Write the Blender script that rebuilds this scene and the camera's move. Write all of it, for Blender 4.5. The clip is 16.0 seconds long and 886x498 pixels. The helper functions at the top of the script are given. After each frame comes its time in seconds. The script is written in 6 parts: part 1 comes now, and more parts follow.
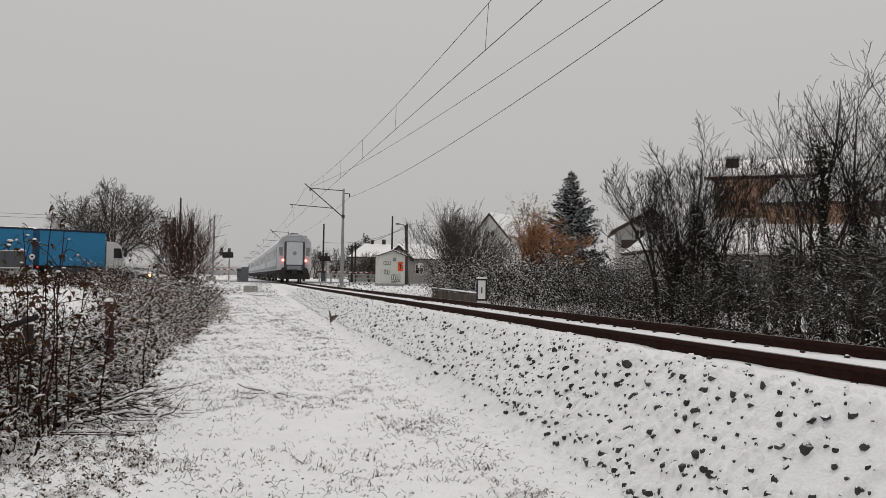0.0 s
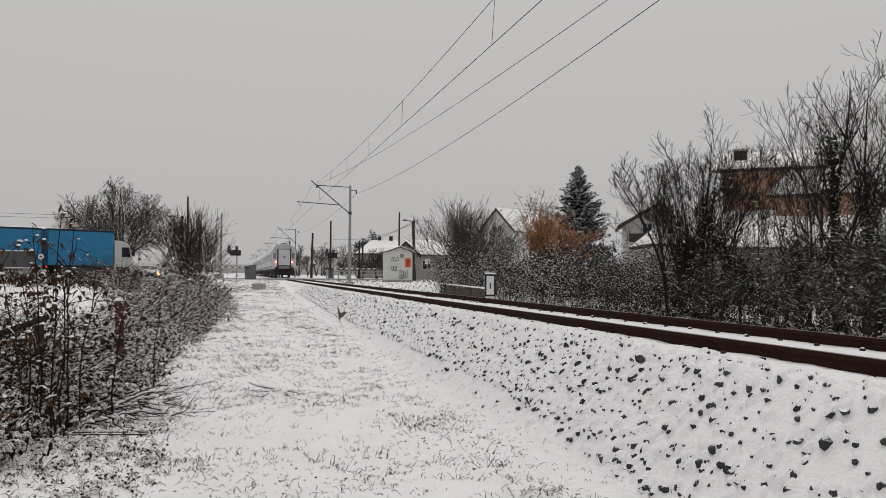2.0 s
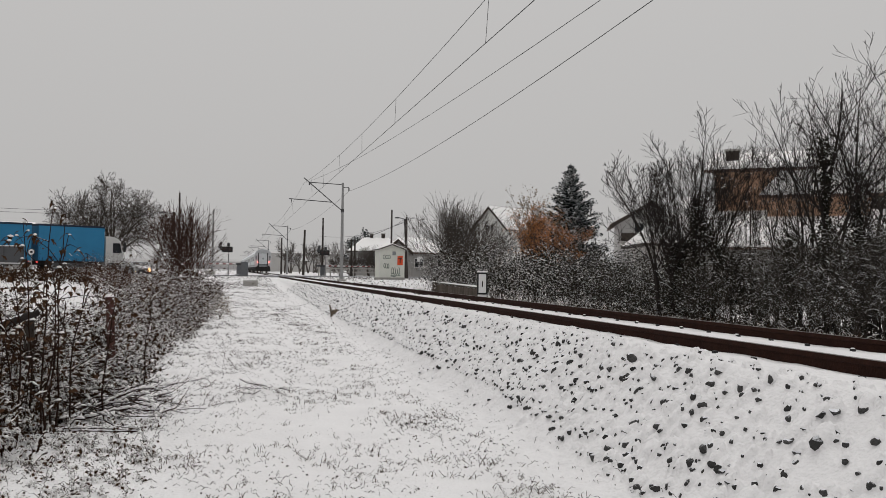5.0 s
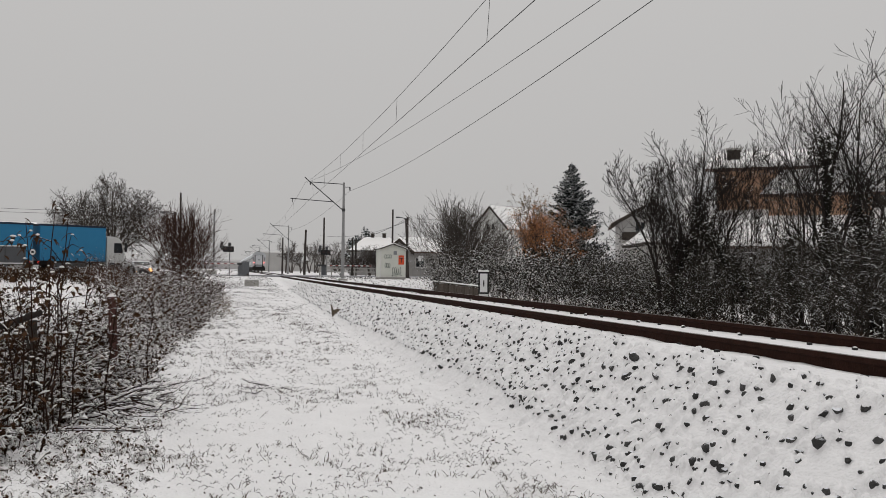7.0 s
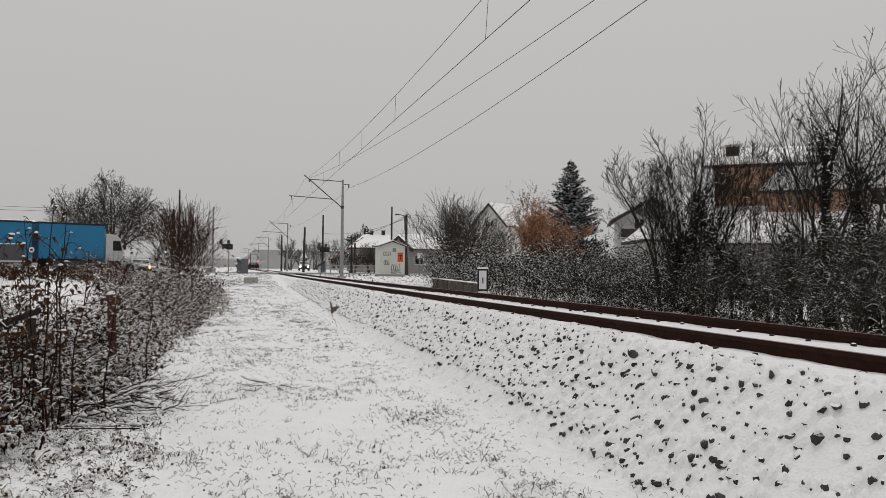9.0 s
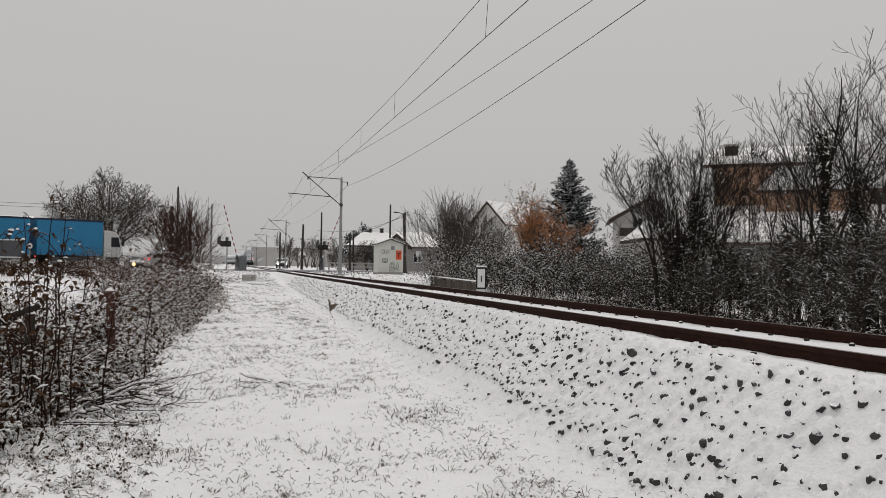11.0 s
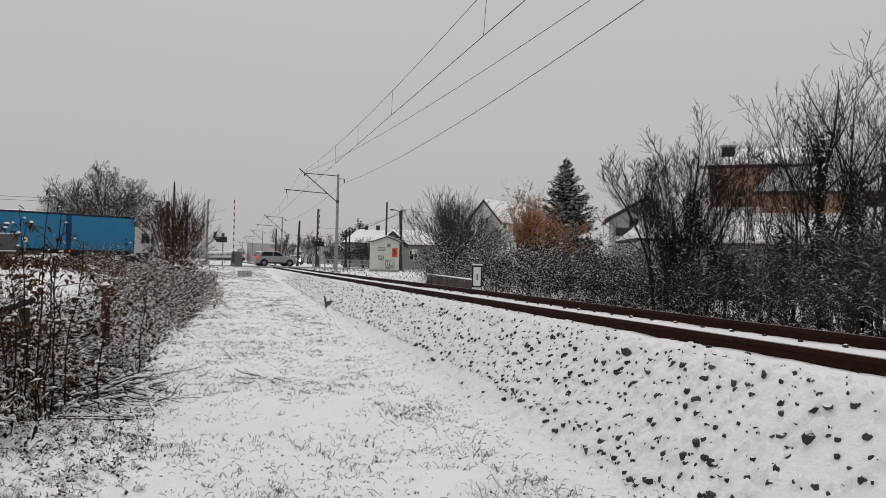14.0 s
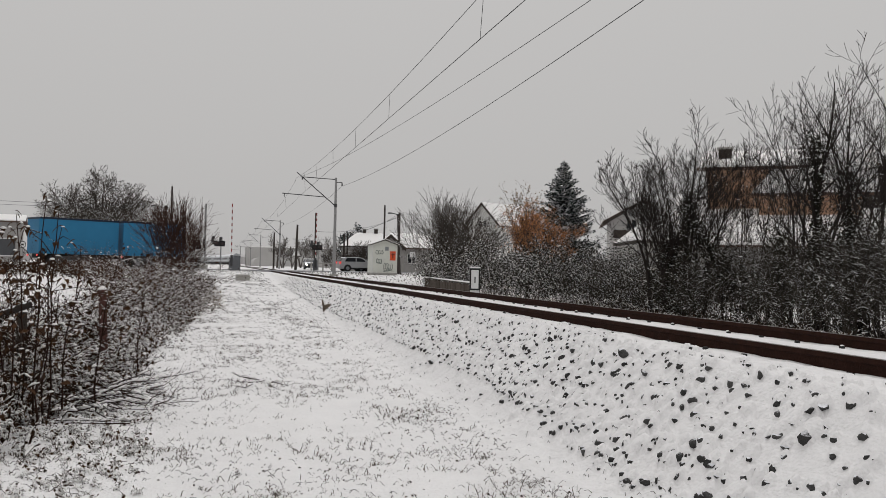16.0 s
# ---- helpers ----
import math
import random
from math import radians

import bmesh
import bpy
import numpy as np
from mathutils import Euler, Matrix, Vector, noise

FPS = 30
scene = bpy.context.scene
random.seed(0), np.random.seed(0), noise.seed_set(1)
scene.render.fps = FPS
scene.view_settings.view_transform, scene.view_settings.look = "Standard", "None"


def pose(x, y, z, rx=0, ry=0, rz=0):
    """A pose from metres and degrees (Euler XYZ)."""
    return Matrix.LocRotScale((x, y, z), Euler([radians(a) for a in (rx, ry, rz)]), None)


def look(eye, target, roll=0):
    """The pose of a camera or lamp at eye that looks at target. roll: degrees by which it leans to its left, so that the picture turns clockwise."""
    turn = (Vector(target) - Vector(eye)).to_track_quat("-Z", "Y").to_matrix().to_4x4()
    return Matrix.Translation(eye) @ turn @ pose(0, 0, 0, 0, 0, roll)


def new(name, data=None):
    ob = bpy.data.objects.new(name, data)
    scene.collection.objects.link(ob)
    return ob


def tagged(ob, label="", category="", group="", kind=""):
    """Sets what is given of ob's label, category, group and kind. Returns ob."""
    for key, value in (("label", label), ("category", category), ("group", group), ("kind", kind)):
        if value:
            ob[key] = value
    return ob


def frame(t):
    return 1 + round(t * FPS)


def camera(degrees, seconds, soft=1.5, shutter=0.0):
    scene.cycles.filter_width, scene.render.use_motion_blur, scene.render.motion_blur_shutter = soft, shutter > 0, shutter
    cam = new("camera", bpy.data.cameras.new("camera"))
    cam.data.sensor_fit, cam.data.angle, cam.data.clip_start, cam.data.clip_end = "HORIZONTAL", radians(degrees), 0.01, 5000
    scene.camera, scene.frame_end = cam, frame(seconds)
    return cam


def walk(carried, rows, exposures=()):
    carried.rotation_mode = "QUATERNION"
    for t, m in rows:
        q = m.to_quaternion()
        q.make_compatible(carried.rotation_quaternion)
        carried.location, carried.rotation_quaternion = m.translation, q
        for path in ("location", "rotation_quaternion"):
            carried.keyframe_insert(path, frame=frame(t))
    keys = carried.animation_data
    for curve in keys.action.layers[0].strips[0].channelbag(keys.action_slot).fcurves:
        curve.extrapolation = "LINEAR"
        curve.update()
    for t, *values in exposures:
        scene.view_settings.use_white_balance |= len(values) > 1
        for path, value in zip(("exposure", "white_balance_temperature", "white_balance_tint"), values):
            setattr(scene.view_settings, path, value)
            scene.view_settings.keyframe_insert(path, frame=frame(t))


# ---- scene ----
cam = camera(56.0, 16.0, soft=0.8)
PATH = (
    (0, 0.040, -0.056, 0.586, -14.499, 2.010, -0.957),
    (0.5, 0.033, -0.042, 0.587, -14.730, 1.954, -0.937),
    (1, 0.019, -0.029, 0.585, -14.455, 1.820, -0.814),
    (1.5, 0.021, -0.014, 0.588, -14.645, 1.813, -0.551),
    (2, 0.017, -0.002, 0.591, -14.010, 1.706, -0.388),
    (2.5, 0.018, 0.010, 0.596, -14.056, 1.675, -0.368),
    (3, 0.018, 0.005, 0.596, -15.129, 1.772, -0.266),
    (3.5, 0.009, 0.002, 0.596, -15.192, 1.722, -0.501),
    (4, 0.013, 0.003, 0.590, -14.887, 1.662, -0.717),
    (6.5, 0.008, 0.004, 0.594, -14.389, 1.533, -0.692),
    (7, 0.000, 0.000, 0.591, -14.490, 1.535, -0.675),
    (7.5, -0.001, 0.009, 0.587, -14.663, 1.531, -0.595),
    (8, 0.003, 0.009, 0.590, -14.667, 1.455, -0.575),
    (8.5, 0.002, -0.005, 0.592, -14.719, 1.421, -0.620),
    (9, 0.002, -0.001, 0.591, -14.549, 1.337, -0.569),
    (11.5, -0.014, -0.002, 0.589, -14.706, 1.220, -0.962),
    (12, -0.016, -0.007, 0.588, -14.630, 1.253, -1.137),
    (12.5, -0.009, -0.004, 0.589, -14.456, 1.194, -1.320),
    (13, -0.015, -0.010, 0.592, -14.684, 1.191, -1.322),
    (13.5, -0.008, -0.012, 0.586, -14.864, 1.150, -1.298),
    (14, -0.011, -0.009, 0.586, -14.953, 1.077, -1.413),
    (14.5, -0.020, 0.002, 0.583, -14.939, 1.103, -1.622),
    (15, -0.019, 0.009, 0.587, -14.830, 1.061, -1.552),
    (15.5, -0.016, -0.014, 0.584, -14.898, 1.187, -1.395),
    (16, -0.001, -0.023, 0.582, -15.072, 1.297, -1.172),
)
walk(cam, [(t, pose(x, y, z, 90 + p, r, w)) for t, x, y, z, w, p, r in PATH])

# ---- light: an overcast winter sky, brighter overhead than at the horizon ----
scene.view_settings.exposure = 0.0
world = bpy.data.worlds.new("overcast")
scene.world = world
world.use_nodes = True
wn, wl = world.node_tree.nodes, world.node_tree.links
wn.clear()
sky = wn.new("ShaderNodeTexSky")
sky.sky_type, sky.sun_disc = "NISHITA", False
sky.sun_elevation, sky.sun_rotation = radians(69), radians(28)
grey = wn.new("ShaderNodeHueSaturation")
grey.inputs["Saturation"].default_value = 0.05
wl.new(sky.outputs[0], grey.inputs["Color"])
scaled = wn.new("ShaderNodeMix")
scaled.data_type, scaled.blend_type = "RGBA", "MULTIPLY"
scaled.inputs["Factor"].default_value = 1.0
wl.new(grey.outputs[0], scaled.inputs["A"])
scaled.inputs["B"].default_value = (0.1, 0.1, 0.1, 1)
tex = wn.new("ShaderNodeTexCoord")
sep = wn.new("ShaderNodeSeparateXYZ")
wl.new(tex.outputs["Generated"], sep.inputs[0])
ramp = wn.new("ShaderNodeValToRGB")
ramp.color_ramp.elements[0].position, ramp.color_ramp.elements[0].color = 0.0, (0.456, 0.446, 0.440, 1)
ramp.color_ramp.elements[1].position, ramp.color_ramp.elements[1].color = 1.0, (0.90, 0.89, 0.88, 1)
mid = ramp.color_ramp.elements.new(0.33)
mid.color = (0.530, 0.520, 0.513, 1)
wl.new(sep.outputs["Z"], ramp.inputs[0])
clouds = wn.new("ShaderNodeMix")
clouds.data_type = "RGBA"
clouds.inputs["Factor"].default_value = 0.93
wl.new(scaled.outputs["Result"], clouds.inputs["A"])
wl.new(ramp.outputs[0], clouds.inputs["B"])
bg = wn.new("ShaderNodeBackground")
bg.inputs["Strength"].default_value = 1.0
wl.new(clouds.outputs["Result"], bg.inputs["Color"])
wo = wn.new("ShaderNodeOutputWorld")
wl.new(bg.outputs[0], wo.inputs[0])

sun = new("sun", bpy.data.lights.new("sun", "SUN"))
sun.data.energy, sun.data.angle, sun.data.color = 0.5, radians(40), (1.0, 0.97, 0.94)
sun.matrix_world = look((0, 0, 50), (-9, -17, 0))


# ---- materials ----
def mat(name, color, rough=0.8, vary=0.25, scale=8.0, bump=0.2, metal=0.0, snow=None, emit=None, spread=0.0, fine=60.0,
        snowcol=(0.80, 0.81, 0.84), patchy=0.6, spec=0.3):
    """A surface with blotches and grain; snow: how steep a face may be and still carry snow (normal z), with a ragged edge."""
    m = bpy.data.materials.new(name)
    m.use_nodes = True
    n, l = m.node_tree.nodes, m.node_tree.links
    b = n["Principled BSDF"]
    co = n.new("ShaderNodeTexCoord")
    n1, n2 = n.new("ShaderNodeTexNoise"), n.new("ShaderNodeTexNoise")
    n1.inputs["Scale"].default_value, n1.inputs["Detail"].default_value = scale, 5
    n2.inputs["Scale"].default_value, n2.inputs["Detail"].default_value = fine, 3
    for k in (n1, n2):
        l.new(co.outputs["Object"], k.inputs["Vector"])
    add = n.new("ShaderNodeMath")
    add.operation = "ADD"
    l.new(n1.outputs[0], add.inputs[0])
    l.new(n2.outputs[0], add.inputs[1])
    mr = n.new("ShaderNodeMapRange")
    mr.inputs["From Min"].default_value, mr.inputs["From Max"].default_value = 0.6, 1.4
    mr.inputs["To Min"].default_value, mr.inputs["To Max"].default_value = 1 - vary, 1 + vary
    l.new(add.outputs[0], mr.inputs["Value"])
    mul = n.new("ShaderNodeMix")
    mul.data_type, mul.blend_type = "RGBA", "MULTIPLY"
    mul.inputs["Factor"].default_value = 1.0
    mul.inputs["A"].default_value = (*color, 1)
    l.new(mr.outputs[0], mul.inputs["B"])
    col = mul.outputs["Result"]
    if spread:
        info, geo2 = n.new("ShaderNodeObjectInfo"), n.new("ShaderNodeNewGeometry")
        s1 = n.new("ShaderNodeMath")
        s1.operation = "ADD"
        l.new(info.outputs["Random"], s1.inputs[0])
        l.new(geo2.outputs["Random Per Island"], s1.inputs[1])
        r2 = n.new("ShaderNodeMapRange")
        r2.inputs["From Max"].default_value = 2.0
        r2.inputs["To Min"].default_value, r2.inputs["To Max"].default_value = 1 - spread, 1 + spread
        l.new(s1.outputs[0], r2.inputs["Value"])
        m2 = n.new("ShaderNodeMix")
        m2.data_type, m2.blend_type = "RGBA", "MULTIPLY"
        m2.inputs["Factor"].default_value = 1.0
        l.new(col, m2.inputs["A"])
        l.new(r2.outputs[0], m2.inputs["B"])
        col = m2.outputs["Result"]
    b.inputs["Roughness"].default_value, b.inputs["Metallic"].default_value = rough, metal
    b.inputs["Specular IOR Level"].default_value = spec
    if snow is not None:
        geo = n.new("ShaderNodeNewGeometry")
        sp = n.new("ShaderNodeSeparateXYZ")
        l.new(geo.outputs["Normal"], sp.inputs[0])
        nz = n.new("ShaderNodeTexNoise")
        nz.inputs["Scale"].default_value, nz.inputs["Detail"].default_value = 14.0, 4
        l.new(co.outputs["Object"], nz.inputs["Vector"])
        ad = n.new("ShaderNodeMath")
        ad.operation = "MULTIPLY_ADD"
        ad.inputs[1].default_value = patchy
        l.new(nz.outputs[0], ad.inputs[0])
        l.new(sp.outputs["Z"], ad.inputs[2])
        sm = n.new("ShaderNodeMapRange")
        sm.inputs["From Min"].default_value = snow + patchy * 0.5 - 0.06
        sm.inputs["From Max"].default_value = snow + patchy * 0.5 + 0.06
        l.new(ad.outputs[0], sm.inputs["Value"])
        mx = n.new("ShaderNodeMix")
        mx.data_type = "RGBA"
        l.new(sm.outputs[0], mx.inputs["Factor"])
        l.new(col, mx.inputs["A"])
        mx.inputs["B"].default_value = (*snowcol, 1)
        col = mx.outputs["Result"]
        rm = n.new("ShaderNodeMapRange")
        rm.inputs["To Min"].default_value, rm.inputs["To Max"].default_value = rough, 0.75
        l.new(sm.outputs[0], rm.inputs["Value"])
        l.new(rm.outputs[0], b.inputs["Roughness"])
    l.new(col, b.inputs["Base Color"])
    if emit:
        b.inputs["Emission Color"].default_value = (*emit[0], 1)
        b.inputs["Emission Strength"].default_value = emit[1]
    if bump:
        bp = n.new("ShaderNodeBump")
        bp.inputs["Strength"].default_value, bp.inputs["Distance"].default_value = bump, 0.02
        l.new(add.outputs[0], bp.inputs["Height"])
        l.new(bp.outputs[0], b.inputs["Normal"])
    return m


SNOW = mat("snow", (0.81, 0.80, 0.805), 0.75, 0.05, 2.5, 0.7, fine=38)
SNOWCAP = mat("snow_cap", (0.84, 0.83, 0.825), 0.75, 0.04, 6, 0.3)
STONE = mat("ballast_stone", (0.062, 0.061, 0.060), 0.9, 0.45, 18, 0.6, snow=0.80, spread=0.6, patchy=0.35, spec=0.15)
RAIL = mat("rusty_rail", (0.026, 0.0105, 0.0072), 0.85, 0.4, 9, 0.3, spec=0.1)
RAILTOP = mat("worn_rail_head", (0.16, 0.14, 0.13), 0.45, 0.2, 12, 0.05, metal=0.8)
SLEEPER = mat("sleeper", (0.16, 0.14, 0.12), 0.9, 0.3, 10, 0.4, snow=0.5)
STEEL = mat("galvanised_steel", (0.27, 0.27, 0.27), 0.6, 0.15, 4, 0.1, metal=0.2)
DARKSTEEL = mat("dark_steel", (0.055, 0.055, 0.058), 0.6, 0.25, 6, 0.1)
WIRE = mat("wire", (0.045, 0.045, 0.048), 0.6, 0.1, 3, 0)
POLEWOOD = mat("pole_wood", (0.052, 0.045, 0.041), 0.9, 0.3, 5, 0.3, spec=0.1)
CONCRETE = mat("concrete", (0.33, 0.32, 0.30), 0.9, 0.2, 5, 0.3, snow=0.6)
BARK = mat("bark", (0.029, 0.024, 0.022), 0.95, 0.3, 12, 0.4, snow=0.88, patchy=0.9, spec=0.08)
BARKPALE = mat("pale_bark", (0.088, 0.076, 0.068), 0.95, 0.25, 12, 0.3, snow=0.75, patchy=0.9)
TWIGGREY = mat("grey_twig", (0.066, 0.056, 0.050), 0.95, 0.35, 12, 0.2, snow=0.80, patchy=0.9, spec=0.08)
TWIGRED = mat("reddish_twig", (0.060, 0.033, 0.027), 0.9, 0.3, 12, 0.2, snow=0.85, patchy=0.9, spec=0.1)
STEM = mat("bramble_stem", (0.027, 0.014, 0.010), 0.9, 0.3, 12, 0.2, snow=0.98, patchy=0.7, spec=0.08)
DEADLEAF = mat("withered_leaf", (0.054, 0.028, 0.015), 0.9, 0.35, 14, 0.2, spread=0.6, snow=1.02, patchy=0.5, spec=0.08)
DARKLEAF = mat("evergreen_leaf", (0.025, 0.023, 0.017), 0.8, 0.35, 14, 0.1, spread=0.6, snow=0.99, patchy=0.9, spec=0.12)
ORANGELEAF = mat("autumn_leaf", (0.60, 0.27, 0.115), 0.85, 0.3, 10, 0.1, spread=0.4, snow=1.05, patchy=0.6, spec=0.1)
TANLEAF = mat("tan_leaf", (0.27, 0.20, 0.125), 0.85, 0.3, 10, 0.1, spread=0.5, snow=0.78, patchy=0.6)
NEEDLE = mat("spruce_needles", (0.016, 0.024, 0.022), 0.8, 0.3, 14, 0.2, spread=0.5, snow=0.76, patchy=1.0, spec=0.1)
# far pines: needles paled and snow spread wider to stand in for haze
NEEDLEHAZE = mat("hazed_snowy_pine_needles", (0.045, 0.055, 0.052), 0.85, 0.3, 6, 0.2, spread=0.5, snow=0.45, patchy=1.1, spec=0.1)
GRASS = mat("dead_grass", (0.060, 0.045, 0.031), 0.9, 0.3, 20, 0, spread=0.6, spec=0.1)
WHITEPAINT = mat("white_render", (0.62, 0.62, 0.60), 0.85, 0.1, 2.5, 0.15)
HUTWALL = mat("hut_wall", (0.60, 0.61, 0.56), 0.7, 0.08, 2, 0.1)
GREYWALL = mat("grey_render", (0.30, 0.29, 0.28), 0.9, 0.15, 1.5, 0.2)
BRICK = mat("orange_brick", (0.40, 0.245, 0.165), 0.9, 0.35, 3, 0.3)
DARKTIMBER = mat("dark_timber", (0.045, 0.036, 0.030), 0.8, 0.3, 4, 0.2)
ROOFTILE = mat("roof_tile", (0.10, 0.065, 0.052), 0.85, 0.3, 6, 0.3, snow=0.25, patchy=0.5)
FENCEWOOD = mat("weathered_fence", (0.080, 0.066, 0.056), 0.9, 0.35, 6, 0.3, snow=0.8, spec=0.1, spread=0.55)
STUMPWOOD = mat("pale_splintered_wood", (0.125, 0.10, 0.075), 0.9, 0.45, 9, 0.4, snow=0.7, spec=0.1)
GLASS = mat("dark_glass", (0.02, 0.022, 0.025), 0.12, 0.1, 2, 0)
RUBBER = mat("rubber", (0.022, 0.022, 0.022), 0.9, 0.2, 8, 0.1)
BLACK = mat("black_paint", (0.018, 0.018, 0.018), 0.6, 0.2, 5, 0.05)
SIGNWHITE = mat("sign_white", (0.70, 0.70, 0.70), 0.5, 0.05, 4, 0)
SIGNORANGE = mat("sign_orange", (0.66, 0.085, 0.028), 0.5, 0.1, 5, 0)
SIGNRED = mat("sign_red", (0.22, 0.030, 0.026), 0.5, 0.15, 5, 0)
CARRED = mat("car_lamp_red", (0.35, 0.02, 0.02), 0.3, 0.1, 5, 0, emit=((1.0, 0.06, 0.05), 0.9))
BOARDGREY = mat("board_grey", (0.075, 0.078, 0.085), 0.6, 0.15, 2, 0.05)
CABINETGREY = mat("cabinet_grey", (0.115, 0.120, 0.13), 0.6, 0.15, 3, 0.05, snow=0.7)
COACH = mat("coach_paint", (0.50, 0.52, 0.54), 0.45, 0.12, 1.5, 0.05, snow=0.45, patchy=0.3)
COACHGREY = mat("coach_grey", (0.22, 0.235, 0.25), 0.5, 0.15, 1.5, 0.05)
UNDER = mat("underframe", (0.03, 0.028, 0.027), 0.9, 0.3, 5, 0.2)
TAILRED = mat("tail_lamp", (0.5, 0.02, 0.02), 0.4, 0, 5, 0, emit=((1.0, 0.20, 0.17), 5.0))
HEADLAMP = mat("head_lamp", (0.9, 0.85, 0.7), 0.3, 0, 5, 0, emit=((1.0, 0.93, 0.78), 8.0))
AMBER = mat("amber_lamp", (0.8, 0.45, 0.15), 0.3, 0, 5, 0, emit=((1.0, 0.42, 0.13), 6.0))
# horizon woods in a pale grey that paints the haze over them
HILL = mat("haze_pale_wood", (0.42, 0.41, 0.41), 0.95, 0.2, 0.02, 0)
TRUCKBLUE = mat("blue_tarpaulin", (0.020, 0.165, 0.315), 0.6, 0.10, 1.2, 0.1)
TRUCKNAVY = mat("navy_edge", (0.012, 0.022, 0.045), 0.6, 0.15, 3, 0.05)
CABWHITE = mat("cab_white", (0.46, 0.46, 0.45), 0.35, 0.1, 2, 0)
CARGREY = mat("silver_car_paint", (0.36, 0.365, 0.37), 0.35, 0.08, 2, 0, metal=0.3, snow=0.9, patchy=0.3)
CARDARK = mat("dark_car_paint", (0.03, 0.03, 0.034), 0.35, 0.08, 2, 0, metal=0.3, snow=0.9, patchy=0.3)
REDPOST = mat("faded_red_post", (0.085, 0.042, 0.036), 0.85, 0.35, 8, 0.3, snow=0.6, spec=0.1)
# plain pale wall; on the far hall the paleness stands in for haze
HAZYWALL = mat("pale_wall_and_haze", (0.46, 0.45, 0.44), 0.9, 0.1, 0.4, 0.1)
LITTER = mat("leaf_litter", (0.036, 0.026, 0.020), 0.9, 0.3, 14, 0.2, spread=0.6, spec=0.1)
ASPHALT = mat("snowy_asphalt", (0.30, 0.30, 0.31), 0.9, 0.35, 0.8, 0.2)
INK = mat("graffiti_ink", (0.10, 0.13, 0.12), 0.7, 0.2, 6, 0)


# ---- mesh helpers ----
def grow(name, verts, faces, material, parent=None, label="", smooth=False):
    """One mesh object from vertex and face lists."""
    me = bpy.data.meshes.new(name)
    me.from_pydata(verts, [], faces)
    me.materials.append(material)
    if smooth:
        me.polygons.foreach_set("use_smooth", [True] * len(me.polygons))
    me.update()
    ob = new(name, me)
    ob.parent = parent
    if label:
        tagged(ob, label)
    return ob


def part(name, bm, material, parent=None, label="", smooth=False, m=None):
    me = bpy.data.meshes.new(name)
    bm.to_mesh(me)
    bm.free()
    me.materials.append(material)
    if smooth:
        me.polygons.foreach_set("use_smooth", [True] * len(me.polygons))
    ob = new(name, me)
    ob.parent = parent
    if m is not None:
        ob.matrix_basis = m
    if label:
        tagged(ob, label)
    return ob


def empty(name, m, label, category, group="", kind=""):
    ob = new(name)
    ob.matrix_basis = m
    return tagged(ob, label, category, group, kind)


def box(x0, x1, y0, y1, z0, z1, bevel=0.0, bm=None, m=None):
    out = bm or bmesh.new()
    mm = Matrix.LocRotScale(((x0 + x1) / 2, (y0 + y1) / 2, (z0 + z1) / 2), None, (x1 - x0, y1 - y0, z1 - z0))
    made = bmesh.ops.create_cube(out, size=1, matrix=(m or Matrix()) @ mm)
    if bevel:
        edges = list({e for v in made["verts"] for e in v.link_edges})
        bmesh.ops.bevel(out, geom=edges, offset=bevel, segments=2, affect="EDGES", profile=0.6)
    return out


def rod(a, b, r0, r1=None, seg=8, bm=None):
    """A straight round bar from a to b."""
    out = bm or bmesh.new()
    a, b = Vector(a), Vector(b)
    turn = (b - a).to_track_quat("Z", "Y").to_matrix().to_4x4()
    bmesh.ops.create_cone(out, cap_ends=True, segments=seg, radius1=r0, radius2=r0 if r1 is None else r1, depth=(b - a).length,
                          matrix=Matrix.Translation((a + b) / 2) @ turn)
    return out


def prism(outline, x0, x1, axis="x", bevel=0.0):
    """An outline in the plane across the axis, drawn out from x0 to x1."""
    bm = bmesh.new()
    if axis == "x":
        f = lambda u, v, s: (s, u, v)
    elif axis == "y":
        f = lambda u, v, s: (u, s, v)
    else:
        f = lambda u, v, s: (u, v, s)
    a = [bm.verts.new(f(u, v, x0)) for u, v in outline]
    b = [bm.verts.new(f(u, v, x1)) for u, v in outline]
    k = len(outline)
    bm.faces.new(a), bm.faces.new(list(reversed(b)))
    for i in range(k):
        bm.faces.new((a[i], b[i], b[(i + 1) % k], a[(i + 1) % k]))
    bmesh.ops.recalc_face_normals(bm, faces=bm.faces)
    if bevel:
        bmesh.ops.bevel(bm, geom=list(bm.edges), offset=bevel, segments=2, affect="EDGES", profile=0.6)
    return bm


def bar(name, pts, r, material, parent=None, label="", seg=5):
    """A wire or bent bar along points."""
    v, f = [], []
    tube(v, f, [Vector(p) for p in pts], [r] * len(pts), seg)
    return grow(name, v, f, material, parent, label, smooth=True)


def tube(v, f, pts, radii, seg=3):
    base = len(v)
    k = len(pts)
    for i, p in enumerate(pts):
        d = (pts[min(i + 1, k - 1)] - pts[max(i - 1, 0)])
        d = d.normalized() if d.length > 1e-9 else Vector((0, 0, 1))
        side = d.cross(Vector((0.31, 0.17, 0.93) if abs(d.z) < 0.9 else (1, 0.2, 0))).normalized()
        up = side.cross(d)
        for s in range(seg):
            a = 2 * math.pi * s / seg
            v.append(tuple(p + (side * math.cos(a) + up * math.sin(a)) * radii[i]))
    for i in range(k - 1):
        for s in range(seg):
            s2 = (s + 1) % seg
            f.append((base + i * seg + s, base + i * seg + s2, base + (i + 1) * seg + s2, base + (i + 1) * seg + s))


